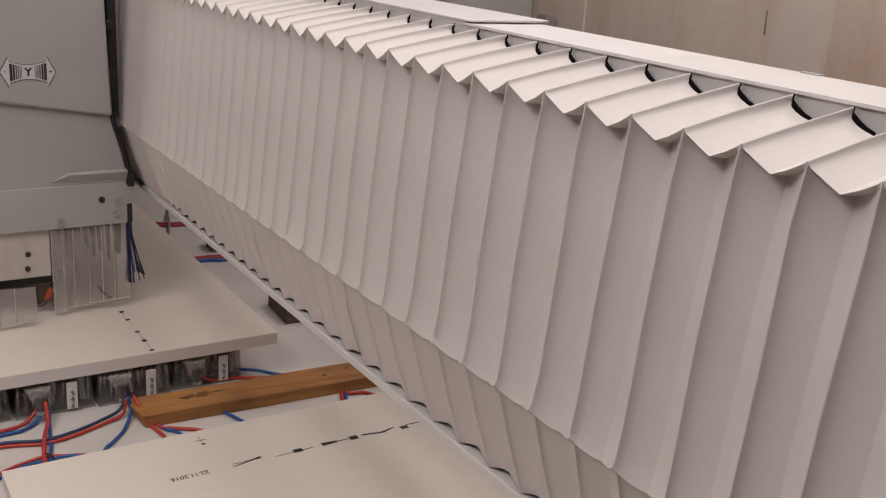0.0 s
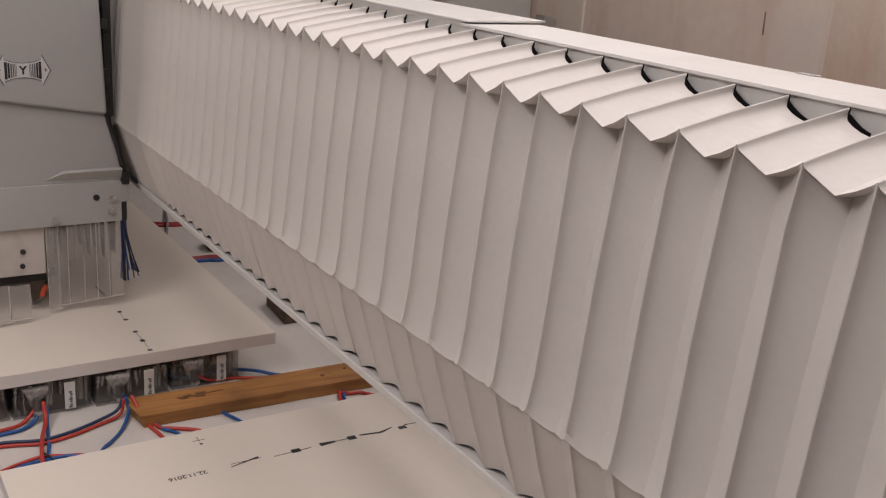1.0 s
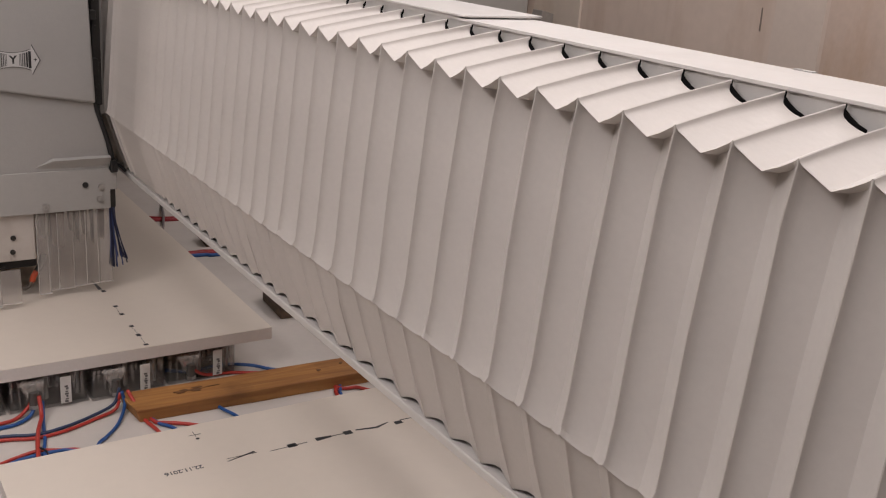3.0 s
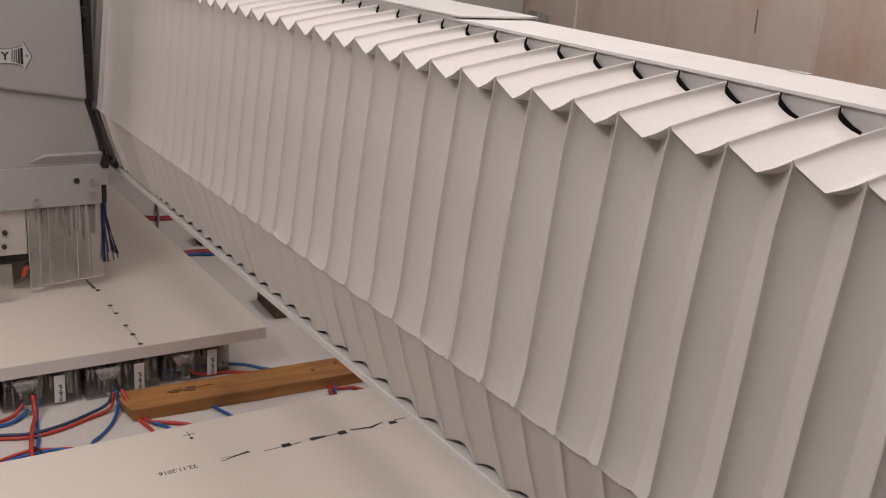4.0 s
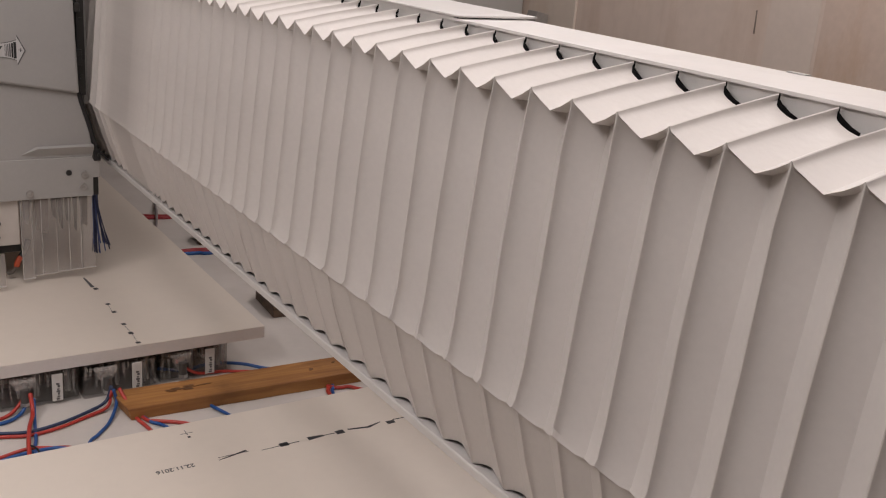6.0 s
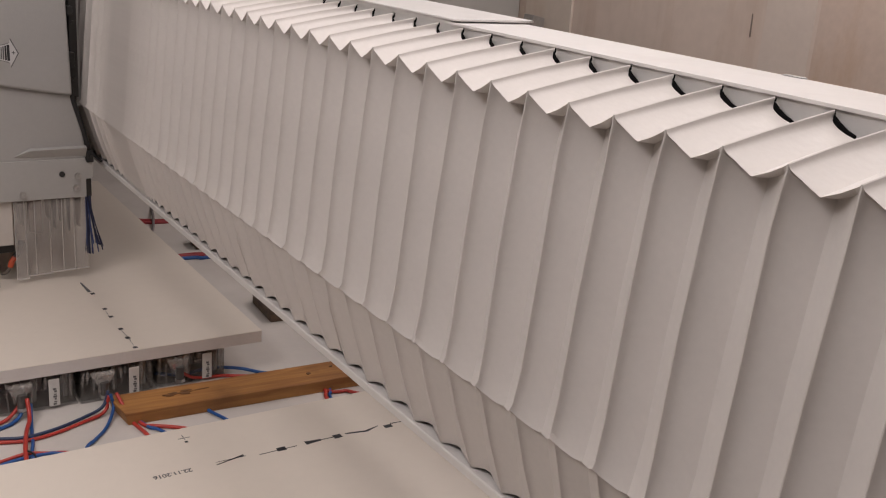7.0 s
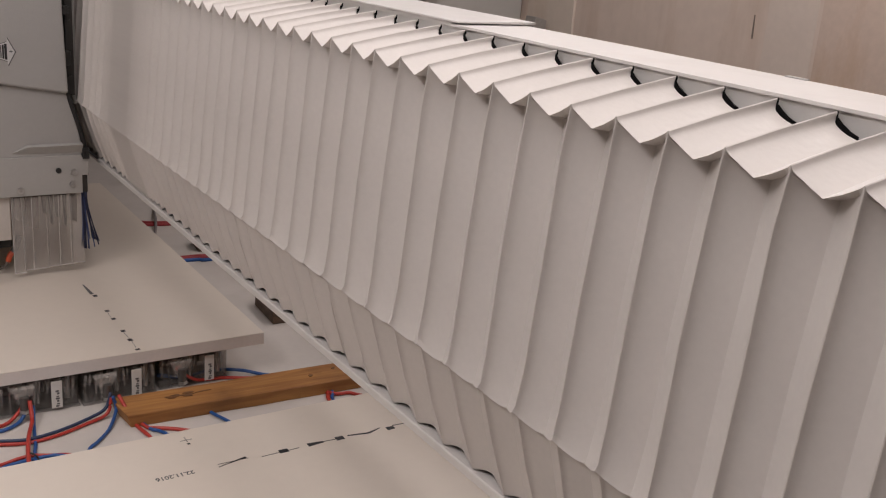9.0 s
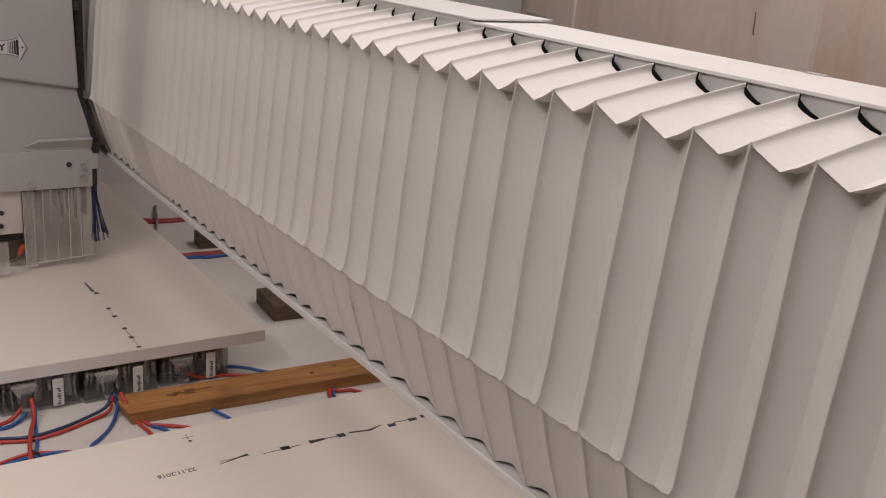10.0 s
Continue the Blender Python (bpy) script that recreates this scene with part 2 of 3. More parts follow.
def g(x, z):
    """A point of the beam's section, in its own unit, in the gantry's space."""
    return x * K - FOOT.x, z * K + EYE - FOOT.z


def gy(y):
    return y * K - FOOT.y


def gantry_beam():
    t = thing("gantry_beam", *FOOT, "grey gantry beam with white top sheets above the machine bed", "gantry beam")
    y0, y1 = gy(-0.5), gy(7.0)
    a, b = g(1.085, -0.93), g(1.36, -0.32)
    part("beam_body", box(a[0], b[0], y0, y1, a[1], b[1], 0.006), DARK, t)
    pts = [g(*p) for p in ((1.008, -0.978), (1.002, -0.974), (1.0005, -0.958), (1.002, -0.9550), (1.005, -0.9545), (1.0075, -0.9560),
                           (1.012, -0.9565), (1.036, -0.9560), (1.044, -0.950), (1.060, -0.950), (1.060, -0.978))]
    part("bottom_rail", prism(pts, y0, y1, 0.0008), SHEET, t, "white bottom rail")
    pts = [g(*p) for p in ((1.193, -0.262), (1.193, -0.1902), (1.199, -0.1902), (1.199, -0.262))]
    part("apron", prism(pts, y0, y1), SHEET, t, "white apron under the top sheets")
    pts = [g(*p) for p in ((1.190, -0.1900), (1.190, -0.1812), (1.199, -0.1812), (1.199, -0.1900))]
    part("spacer_strip", prism(pts, gy(1.762) + 0.022, y1), SHEET, t)
    a, b = g(1.30, -0.32), g(1.36, -0.1905)
    part("top_bar", box(a[0], b[0], y0, y1, a[1], b[1]), DARK, t)
    a, b = g(1.10, -0.93), g(1.34, -0.93)
    for ya, yb, low in ((y0 + 0.02, y0 + 0.16, 0.0), (y1 - 0.16, y1 - 0.02, BED_Z)):
        part("leg", box(a[0], b[0], ya, yb, low - FOOT.z, a[1] + 0.004, 0.006), DARK, t)
    seam = gy(1.762)
    pts = [g(*p) for p in ((1.186, -0.190), (1.186, -0.184), (1.372, -0.184), (1.372, -0.190))]
    part("top_sheet", prism(pts, y0, seam + 0.02, 0.0005), SHEET, t, "white top sheet")
    pts = [g(*p) for p in ((1.184, -0.1808), (1.184, -0.1765), (1.386, -0.1755), (1.390, -0.178), (1.386, -0.1808))]
    part("top_sheet", prism(pts, seam, y1, 0.0008), SHEET, t, "white top sheet overlapping the next")
    x, z = g(1.366, -0.184)
    part("edge_clip", box(x - 0.001, x + 0.008, gy(1.03), gy(1.07), z - 0.010, z + 0.0015, 0.0008), STEEL, t, "small dark edge clip")
    return t


gantry = gantry_beam()

SECTION = [  # ridge x, z and valley x, z along the fold, from the bottom rail over the front to the top
    ((1.008, -0.953), (1.019, -0.942)), ((0.968, -0.838), (0.988, -0.833)),
    ((0.936, -0.7285), (0.965, -0.751)), ((0.9255, -0.7245), (0.954, -0.747)), ((0.931, -0.716), (0.958, -0.738)),
    ((0.938, -0.66), (0.971, -0.665)), ((0.951, -0.49), (0.984, -0.49)),
    ((0.967, -0.31), (1.003, -0.31)), ((0.9742, -0.237), (1.012, -0.262)),
    ((0.975, -0.229), (0.978, -0.257)), ((1.075, -0.2095), (1.077, -0.236)), ((1.184, -0.1905), (1.167, -0.2195))]
CORNER = 9   # the station where front and top meet
# share of the half pitch, then depth on the front, at the top's front edge, at the top's back end
NEAR_SIDE = ((0.0, 0.0, 0.0, 0.0), (0.035, 0.012, 0.03, 0.04), (0.065, 0.15, 0.16, 0.28), (0.11, 0.27, 0.24, 0.45), (0.2, 0.41, 0.33, 0.58),
             (0.4, 0.61, 0.50, 0.74), (0.7, 0.83, 0.76, 0.90), (1.0, 1.0, 1.0, 1.0))
FAR_SIDE = ((0.045, 0.10, 0.10, 0.20), (0.14, 0.22, 0.22, 0.46), (0.5, 0.60, 0.60, 0.86), (1.0, 1.0, 1.0, 1.0))
PACKED = ((0.07, 0.26, 0.10, 0.10), (0.20, 0.60, 0.25, 0.35), (0.5, 0.88, 0.5, 0.7), (1.0, 1.0, 1.0, 1.0))


def fold_mesh(near, far, flat, salt):
    """One fold: ridge at y = 0, valleys at -near and +far, in a thin double skin; flat: depth of the lower band."""
    rnd = random.Random(salt)
    bm = bmesh.new()
    tight = near + far < 0.065
    a, b = (((0.0, 0.0, 0.0, 0.0),) + PACKED, PACKED) if tight else (NEAR_SIDE, FAR_SIDE)
    cols = [(-near * r[0], *r[1:]) for r in a[::-1]] + [(far * r[0], *r[1:]) for r in b]
    skins = []
    wobs = [rnd.uniform(-0.003, 0.003) if 2 < i < 8 else rnd.uniform(-0.0015, 0.0015) for i in range(len(SECTION))]
    for inner in (0.0, 0.004):
        grid = []
        for i, (r, v) in enumerate(SECTION):
            row = []
            for y, front, edge, back in cols:
                d = front if i < CORNER else edge + (back - edge) * {CORNER: 0.0, CORNER + 1: 0.35}.get(i, 1.0)
                rise = min(1.0, max(0.0, 1.8 * (d - 0.3))) if i == 0 and y < 0 else d ** 2.5 if i == 0 else min(1.0, 1.25 * d) if i in (2, 3, 4) else d
                x = r[0] + (v[0] - r[0]) * d * (flat if i < 2 else 1.0)
                z = r[1] + (v[1] - r[1]) * rise
                if inner:
                    x += {CORNER: 0.014, CORNER - 1: 0.002}.get(i, inner if i < CORNER else 0.0)
                    z -= inner if i > CORNER else 0.0
                px, pz = g(x, z)
                row.append(bm.verts.new((px, y * K + wobs[i] * (1 - d) * K * min(1.0, (near + far) / 0.08), pz)))
            grid.append(row)
        skins.append(grid)
    for s, grid in enumerate(skins):
        for i in range(len(grid) - 1):
            if s and i in (CORNER - 2, CORNER - 1):
                continue   # the corner stays a single skin
            for j in range(len(cols) - 1):
                q = (grid[i][j], grid[i][j + 1], grid[i + 1][j + 1], grid[i + 1][j])
                bm.faces.new(q if s else q[::-1])
    o, q = skins
    for row in (0, -1):
        for j in range(len(cols) - 1):
            bm.faces.new((o[row][j], o[row][j + 1], q[row][j + 1], q[row][j]))
    for j in (0, -1):
        for i in range(len(SECTION) - 1):
            bm.faces.new((o[i][j], o[i + 1][j], q[i + 1][j], q[i][j]))
    bmesh.ops.recalc_face_normals(bm, faces=bm.faces[:])
    crease = {v for grid in skins for i in (2, 3, CORNER) for v in grid[i]}
    for e in bm.edges:
        e.smooth = e.calc_face_angle(0) < 0.5 and not (e.verts[0] in crease and e.verts[1] in crease)
    for f in bm.faces:
        f.smooth = True
    me = bpy.data.meshes.new("fold")
    bm.to_mesh(me)
    bm.free()
    me.materials.append(BELLOWS)
    return me


def slot_mesh(near):
    """Black crescent: painted shade in the slot between a fold's end and the apron."""
    (rx, rz), (vx, vz) = SECTION[-1]
    lift = (0.002, 0.002, 0.004, 0.009, 0.011, 0.010, 0.0075, 0.006)
    low = [(r[3], -near * r[0], rz + (vz - rz) * r[3] - 0.006) for r in NEAR_SIDE]
    high = [(r[3], -near * r[0], rz + (vz - rz) * r[3] + up - 0.002) for r, up in zip(NEAR_SIDE, lift)]
    bm = bmesh.new()
    rows = []
    for gap in (0.0015, 0.004):
        rows.append([[bm.verts.new((g(rx + (vx - rx) * d + gap, z)[0], y * K, g(rx, z)[1])) for d, y, z in line] for line in (low, high)])
    (l0, h0), (l1, h1) = rows
    for j in range(len(low) - 1):
        bm.faces.new((l0[j], l0[j + 1], h0[j + 1], h0[j]))
        bm.faces.new((l1[j], h1[j], h1[j + 1], l1[j + 1]))
        bm.faces.new((h0[j], h0[j + 1], h1[j + 1], h1[j]))
        bm.faces.new((l0[j], l1[j], l1[j + 1], l0[j + 1]))
    bm.faces.new((l0[0], h0[0], h1[0], l1[0]))
    bm.faces.new((l0[-1], l1[-1], h1[-1], h0[-1]))
    bmesh.ops.recalc_face_normals(bm, faces=bm.faces[:])
    me = bpy.data.meshes.new("slot_shade")
    bm.to_mesh(me)
    bm.free()
    me.materials.append(SLOT_DARK)
    return me


def bellows_cover():
    t = thing("bellows_cover", *FOOT, "grey-white pleated bellows cover along the gantry beam, partly packed together", "bellows cover")
    ys = [0.034 + 0.1 * i for i in range(-4, 18)]
    for step, count in ((0.0945, 4), (0.088, 2), (0.0835, 9), (0.074, 1), (0.070, 1), (0.056, 1), (0.042, 1), (0.033, 1),
                        (0.0125, 17), (0.022, 1), (0.034, 1), (0.051, 1), (0.070, 1), (0.085, 24)):
        for _ in range(count):
            ys.append(ys[-1] + step)
    cache, slot_shades = {}, {}
    for i in range(1, len(ys) - 1):
        near, far = (ys[i] - ys[i - 1]) / 2, (ys[i + 1] - ys[i]) / 2
        flat = 1.0 if ys[i] < 1.9 else 0.7 if ys[i] < 2.4 else 0.4
        key = (round(near, 4), round(far, 4), flat, i % 4)
        if key not in cache:
            cache[key] = fold_mesh(near, far, flat, i)
        fold = piece("fold", cache[key], t, at=pose(0, gy(ys[i]), 0))
        if near > 0.03 and ys[i] < 3.0:
            if key[0] not in slot_shades:
                slot_shades[key[0]] = slot_mesh(near)
            piece("slot_shade", slot_shades[key[0]], fold, "black sliver standing in for the shade in the slot")
    return t


bellows = bellows_cover()

# ---------------------------------------------------------------- machine head
HEAD_FOOT = Vector((0.5, 2.62, EYE - 0.98))


def hx(x):
    return x - HEAD_FOOT.x


def hz(z):
    return z + EYE - HEAD_FOOT.z


HF = 2.497 - 2.62   # the front plate's y in the head's space


def machine_head():
    t = thing("machine_head", *HEAD_FOOT, "grey painted machining head with clear strip curtain on the gantry", "machining head")
    # upper cover, a little proud of the lower one
    # covers and housing are enlarged out of view to block lamp light
    pts = [(hx(a), hz(b)) for a, b in ((0.10, -0.405), (0.632, -0.491), (0.6225, -0.213), (0.590, 0.75), (-0.42, 0.75), (-0.42, -0.360), (0.02, -0.392))]
    part("upper_cover", prism(pts, HF - 0.012, HF + 0.62, 0.006), HEAD, t, "smooth grey upper cover")
    pts = [(hx(a), hz(b)) for a, b in ((-0.40, -0.668), (0.664, -0.664), (0.664, -0.632), (0.655, -0.585), (0.634, -0.51), (0.624, -0.46), (0.10, -0.40), (-0.40, -0.38))]
    part("lower_cover", prism(pts, HF, HF + 0.60, 0.005), HEAD, t, "grey lower cover")
    pts = [(hx(a), hz(b)) for a, b in ((-0.40, -0.768), (0.662, -0.768), (0.662, -0.718), (0.680, -0.718), (0.680, -0.668),
                                       (0.662, -0.668), (0.662, -0.6605), (-0.40, -0.6605))]
    part("front_plate", prism(pts, HF - 0.004, HF + 0.014, 0.0015), PLATE, t, "light grey front plate")
    # tapered groove between cover and plate
    bm = bmesh.new()
    rows = []
    for x, out in ((0.482, 0.0), (0.522, 1.0), (0.60, 1.05), (0.6645, 1.05)):
        rows.append([bm.verts.new((hx(x), HF + y * out - 0.0005, hz(-0.650 + (z + 0.650) * max(out, 0.02))))
                     for z, y in ((-0.628, 0.0), (-0.629, -0.003), (-0.631, -0.0115), (-0.632, -0.0125), (-0.658, 0.003))])
    for a, b in zip(rows, rows[1:]):
        for i in range(4):
            bm.faces.new((a[i], a[i + 1], b[i + 1], b[i]))
    bmesh.ops.recalc_face_normals(bm, faces=bm.faces[:])
    part("cover_lip", bm, HEAD, t, "tapered lip of the lower cover")
    part("hole", rod(hx(0.5995), HF - 0.005, hz(-0.701), 0.0075, 0.004, "y", 20), BLACK, t, "round black hole")
    for a, b in ((0.640, -0.708), (0.636, -0.741), (0.500, -0.751)):
        bolt = part("bolt", rod(hx(a), HF - 0.006, hz(b), 0.0085, 0.006, "y", 16), STEEL, t)
        part("socket", rod(hx(a), HF - 0.0095, hz(b), 0.004, 0.002, "y", 6), PLATE, bolt)
    # black strip for the head's shaded side, and clamp towards the beam
    lip = [(0.631, HF + 0.01, -0.47), (0.636, HF + 0.004, -0.505), (0.652, HF + 0.004, -0.56), (0.668, HF + 0.004, -0.62), (0.672, HF + 0.004, -0.655)]
    part("edge_shade", tube([(hx(a), b, hz(c)) for a, b, c in lip], 0.007, 8, 6), BLACK, t, "black strip standing in for the head's shaded side")
    # the first profile is dark to fill the dim gap beside the cover
    part("side_profile", box(hx(0.636), hx(0.656), HF + 0.02, HF + 0.06, hz(-0.50), hz(0.70), 0.001), DARK, t)
    part("side_profile", box(hx(0.656), hx(0.668), HF + 0.05, HF + 0.10, hz(-0.53), hz(0.70), 0.001), HEAD, t)
    part("back_housing", box(hx(-0.38), hx(0.610), HF + 0.06, HF + 0.56, hz(-0.76), hz(0.74), 0.004), DARK, t)
    for z in (-0.452, -0.398, -0.305, -0.236):
        part("profile_bolt", rod(hx(0.646), HF + 0.018, hz(z), 0.006, 0.008, "y", 10), DARK, t)
    part("hinge_block", box(hx(0.628), hx(0.643), HF + 0.004, HF + 0.03, hz(-0.285), hz(-0.262), 0.002), DARK, t)
    part("hinge_block", box(hx(0.630), hx(0.645), HF + 0.004, HF + 0.03, hz(-0.420), hz(-0.380), 0.002), DARK, t)
    part("clamp", box(hx(0.664), hx(0.682), HF - 0.01, HF + 0.03, hz(-0.672), hz(-0.640), 0.002), BLACK, t, "black clamp")
    part("clamp_screw", rod(hx(0.676), HF - 0.013, hz(-0.655), 0.004, 0.008, "y", 8), DARK, t)
    part("lever", tube([(hx(0.680), HF + 0.01, hz(-0.652)), (hx(0.694), HF + 0.02, hz(-0.662)), (hx(0.712), HF + 0.03, hz(-0.680))], 0.004, 8, 4), BLACK, t)
    part("clip", box(hx(0.660), hx(0.678), HF + 0.006, HF + 0.03, hz(-0.770), hz(-0.72), 0.002), DARK, t)
    # guide block with two screws
    part("guide_block", box(hx(-0.30), hx(0.474), HF + 0.01, HF + 0.05, hz(-0.892), hz(-0.769), 0.003), GUIDE, t, "off-white guide block with screws")
    for a, b in ((0.421, -0.829), (0.418, -0.866)):
        part("screw", rod(hx(a), HF + 0.008, hz(b), 0.0065, 0.006, "y", 14), DARK, t)
    # dark bodies added for the murky streaks seen through the strips
    for x0, x1, zb, mat in ((0.484, 0.502, -0.842, MURK), (0.512, 0.548, -0.868, BROWN_MURK), (0.556, 0.572, -0.832, MURK), (0.574, 0.586, -0.862, DARK),
                            (0.590, 0.606, -0.846, MURK), (0.612, 0.622, -0.872, DARK), (0.630, 0.650, -0.858, MURK)):
        part("murk_streak", prism([(hx(x0), hz(-0.765)), (hx(x1), hz(-0.765)), (hx(x1 - 0.003), hz(zb)), (hx(x0 + 0.004), hz(zb + 0.008))], HF + 0.012, HF + 0.03, 0.002), mat, t, "dark body standing in for the murk behind the strips")
    # dark box added to darken the head's inside above the strips
    part("murk_box", box(hx(-0.28), hx(0.655), HF + 0.10, HF + 0.40, hz(-0.80), hz(-0.765), 0.006), MURK, t, "dark box standing in for the dim inside of the head")
    # black box in place of the shade below the guide block
    part("under_shade", box(hx(0.30), hx(0.478), HF + 0.03, HF + 0.07, hz(-0.918), hz(-0.893), 0.003), BLACK, t, "black box standing in for the shade under the guide block")
    part("cable_plug", tube([(hx(0.500), HF + 0.05, hz(-0.893)), (hx(0.490), HF + 0.045, hz(-0.920)), (hx(0.478), HF + 0.042, hz(-0.936))], 0.008, 10, 4), BLACK, t)
    part("connector", tube([(hx(0.478), HF + 0.042, hz(-0.936)), (hx(0.470), HF + 0.040, hz(-0.948)), (hx(0.465), HF + 0.038, hz(-0.962))], 0.0075, 12, 4), ORANGE, t, "orange connector")
    part("lead", tube([(hx(0.465), HF + 0.038, hz(-0.962)), (hx(0.456), HF + 0.04, hz(-0.976)), (hx(0.445), HF + 0.05, hz(-0.984))], 0.004, 8, 4), MURK, t)
    # clear strips
    rnd = random.Random(4)
    for x0, x1, zb, yo in ((0.476, 0.506, -0.986, 0.000), (0.503, 0.530, -0.981, 0.004), (0.527, 0.566, -0.980, 0.000), (0.566, 0.600, -0.978, 0.003),
                           (0.597, 0.632, -0.974, 0.0), (0.628, 0.664, -0.973, 0.004), (0.30, 0.340, -1.0 + 0.012, -0.05),
                           (0.337, 0.378, -0.99, -0.045), (0.375, 0.424, -0.985, -0.05)):
        bm = bmesh.new()
        top = -0.772 if yo > -0.02 else -0.895
        y = HF + 0.004 + yo
        n = 8
        for th in (0.0, 0.0012):
            for j in range(n + 1):
                z = top + (zb - top) * j / n
                bow = 0.004 * math.sin(j * 0.6 + x0 * 40) * j / n
                for x in (x0, (x0 + x1) / 2, x1):
                    arch = 0.0015 if x not in (x0, x1) else 0
                    bm.verts.new((hx(x) + 0.002 * rnd.uniform(-1, 1) * j / n, y + bow - arch + th, hz(z)))
        bm.verts.ensure_lookup_table()
        m = 3 * (n + 1)
        for s in (0, m):
            for j in range(n):
                for i in range(2):
                    q = [bm.verts[s + 3 * j + i], bm.verts[s + 3 * j + i + 1], bm.verts[s + 3 * j + i + 4], bm.verts[s + 3 * j + i + 3]]
                    bm.faces.new(q if s else q[::-1])
        for j in range(n):
            for i in (0, 2):
                bm.faces.new([bm.verts[3 * j + i], bm.verts[3 * j + i + 3], bm.verts[m + 3 * j + i + 3], bm.verts[m + 3 * j + i]])
        bmesh.ops.recalc_face_normals(bm, faces=bm.faces[:])
        strip = part("curtain_strip", bm, CLEAR, t, "cloudy clear plastic strip")
        bow = 0.004 * math.sin(n * 0.6 + x0 * 40)
        part("bottom_edge", box(hx(x0), hx(x1), y + bow - 0.0014, y + bow + 0.0016, hz(zb) - 0.0015, hz(zb) + 0.0015), STRIP_EDGE, strip, "milky cut edge")
        part("side_edge", tube([(hx(x0), y, hz(top)), (hx(x0), y + bow * 0.3, hz((top + zb) / 2)), (hx(x0), y + bow, hz(zb))], 0.0011, 6, 4), STRIP_EDGE, strip, "milky cut edge")
    # loose dark blue cables
    for i in range(15):
        a = rnd.uniform(-0.008, 0.008)
        b = rnd.uniform(-0.022, 0.036)
        p = [(0.668 + a, HF + 0.012, -0.735), (0.669 + a + 0.3 * b, HF + 0.010 + a, -0.80), (0.672 + a + 0.6 * b, HF + 0.008 + a, -0.86),
             (0.674 + a + b, HF + 0.004 + a, -0.905 - rnd.uniform(0, 0.03))]
        part("cable", tube([(hx(x), y, hz(z)) for x, y, z in p], 0.0016, 6, 4), NAVY if i % 3 else STEEL_BLUE, t, "thin dark blue cable")
    # axis sign: bow-tie with bars, letter and arrow heads
    def waist(x, grow):
        return 0.0160 + 0.0085 * ((x - 0.443) / 0.041) ** 2 + grow

    def bow_tie(grow):
        xs = [0.402 + 0.082 * k / 8 for k in range(9)]
        up = [(x, -0.379 + waist(x, grow)) for x in xs]
        dn = [(x, -0.379 - waist(x, grow)) for x in xs[::-1]]
        tip = 0.0345 + 1.5 * grow
        return ([(0.3825 - 2 * grow, -0.378), (0.4015 - grow, -0.379 + tip)] + up + [(0.4845 + grow, -0.379 + tip), (0.5025 + 2 * grow, -0.380), (0.4845 + grow, -0.379 - tip)]
                + dn + [(0.4015 - grow, -0.379 - tip)])
    part("sign_border", prism([(hx(a), hz(b)) for a, b in bow_tie(0.0016)], HF - 0.0131, HF - 0.0119), INK_GREY, t, "dark outline of the axis sign")
    sign = part("axis_sign", prism([(hx(a), hz(b)) for a, b in bow_tie(0.0)], HF - 0.0138, HF - 0.0130), PALE, t, "axis sign with a letter between arrow heads")
    yb = HF - 0.0142
    for side in (-1, 1):
        for k, (o, w) in enumerate(((0.0375, 0.0062), (0.0312, 0.0042), (0.0258, 0.0034), (0.0213, 0.0026), (0.0175, 0.0018), (0.0145, 0.0012))):
            x = 0.443 + side * o
            s = waist(x, -0.003)
            part("sign_bar", box(hx(x - w / 2), hx(x + w / 2), yb, yb + 0.0006, hz(-0.379 - s), hz(-0.379 + s)), INK if k < 2 else INK_GREY, sign)
    lettering("sign_letter", "Y", 0.026, INK, sign, pose(hx(0.4430), yb, hz(-0.3795), 90, 0, 0), bold=0.0008)
    lettering("sign_letter", "-", 0.020, INK, sign, pose(hx(0.3920), yb, hz(-0.376), 90, 0, 0))
    lettering("sign_letter", "+", 0.018, INK, sign, pose(hx(0.4930), yb, hz(-0.3795), 90, 0, 0))
    return t


head = machine_head()


# ---------------------------------------------------------------- boards and what lies on the bed
def laminate_board(x0, x1, y0, y1, label):
    t = thing("laminate_board", (x0 + x1) / 2, (y0 + y1) / 2, BOARD_Z - 0.031, label, "board", "boards on the bed")
    ax, ay = (x1 - x0) / 2, (y1 - y0) / 2
    part("core", box(-ax, ax, -ay, ay, 0.0, 0.030, 0.001), LAMINATE_EDGE, t, "pale board edge")
    part("face", box(-ax, ax, -ay, ay, 0.0301, 0.031, 0.0003), LAMINATE, t, "white laminate face")
    return t


def ink(board, x0, y0, x1, y1, w0, w1=None, mat=None):
    """A pen stroke from one point to another on a board's face."""
    o = board.matrix_basis.translation
    a, b = Vector((x0 - o.x, y0 - o.y, 0.0312)), Vector((x1 - o.x, y1 - o.y, 0.0312))
    side = (b - a).normalized().cross(Vector((0, 0, 1)))
    w1 = w0 if w1 is None else w1
    bm = bmesh.new()
    lo = [a + side * w0 / 2, a - side * w0 / 2, b - side * w1 / 2, b + side * w1 / 2]
    v = [bm.verts.new(p) for p in lo] + [bm.verts.new(p + Vector((0, 0, 0.0003))) for p in lo]
    for f in ((3, 2, 1, 0), (4, 5, 6, 7), (0, 1, 5, 4), (1, 2, 6, 5), (2, 3, 7, 6), (3, 0, 4, 7)):
        bm.faces.new([v[i] for i in f])
    bmesh.ops.recalc_face_normals(bm, faces=bm.faces[:])
    part("ink_mark", bm, mat or INK, board, "black pen mark")


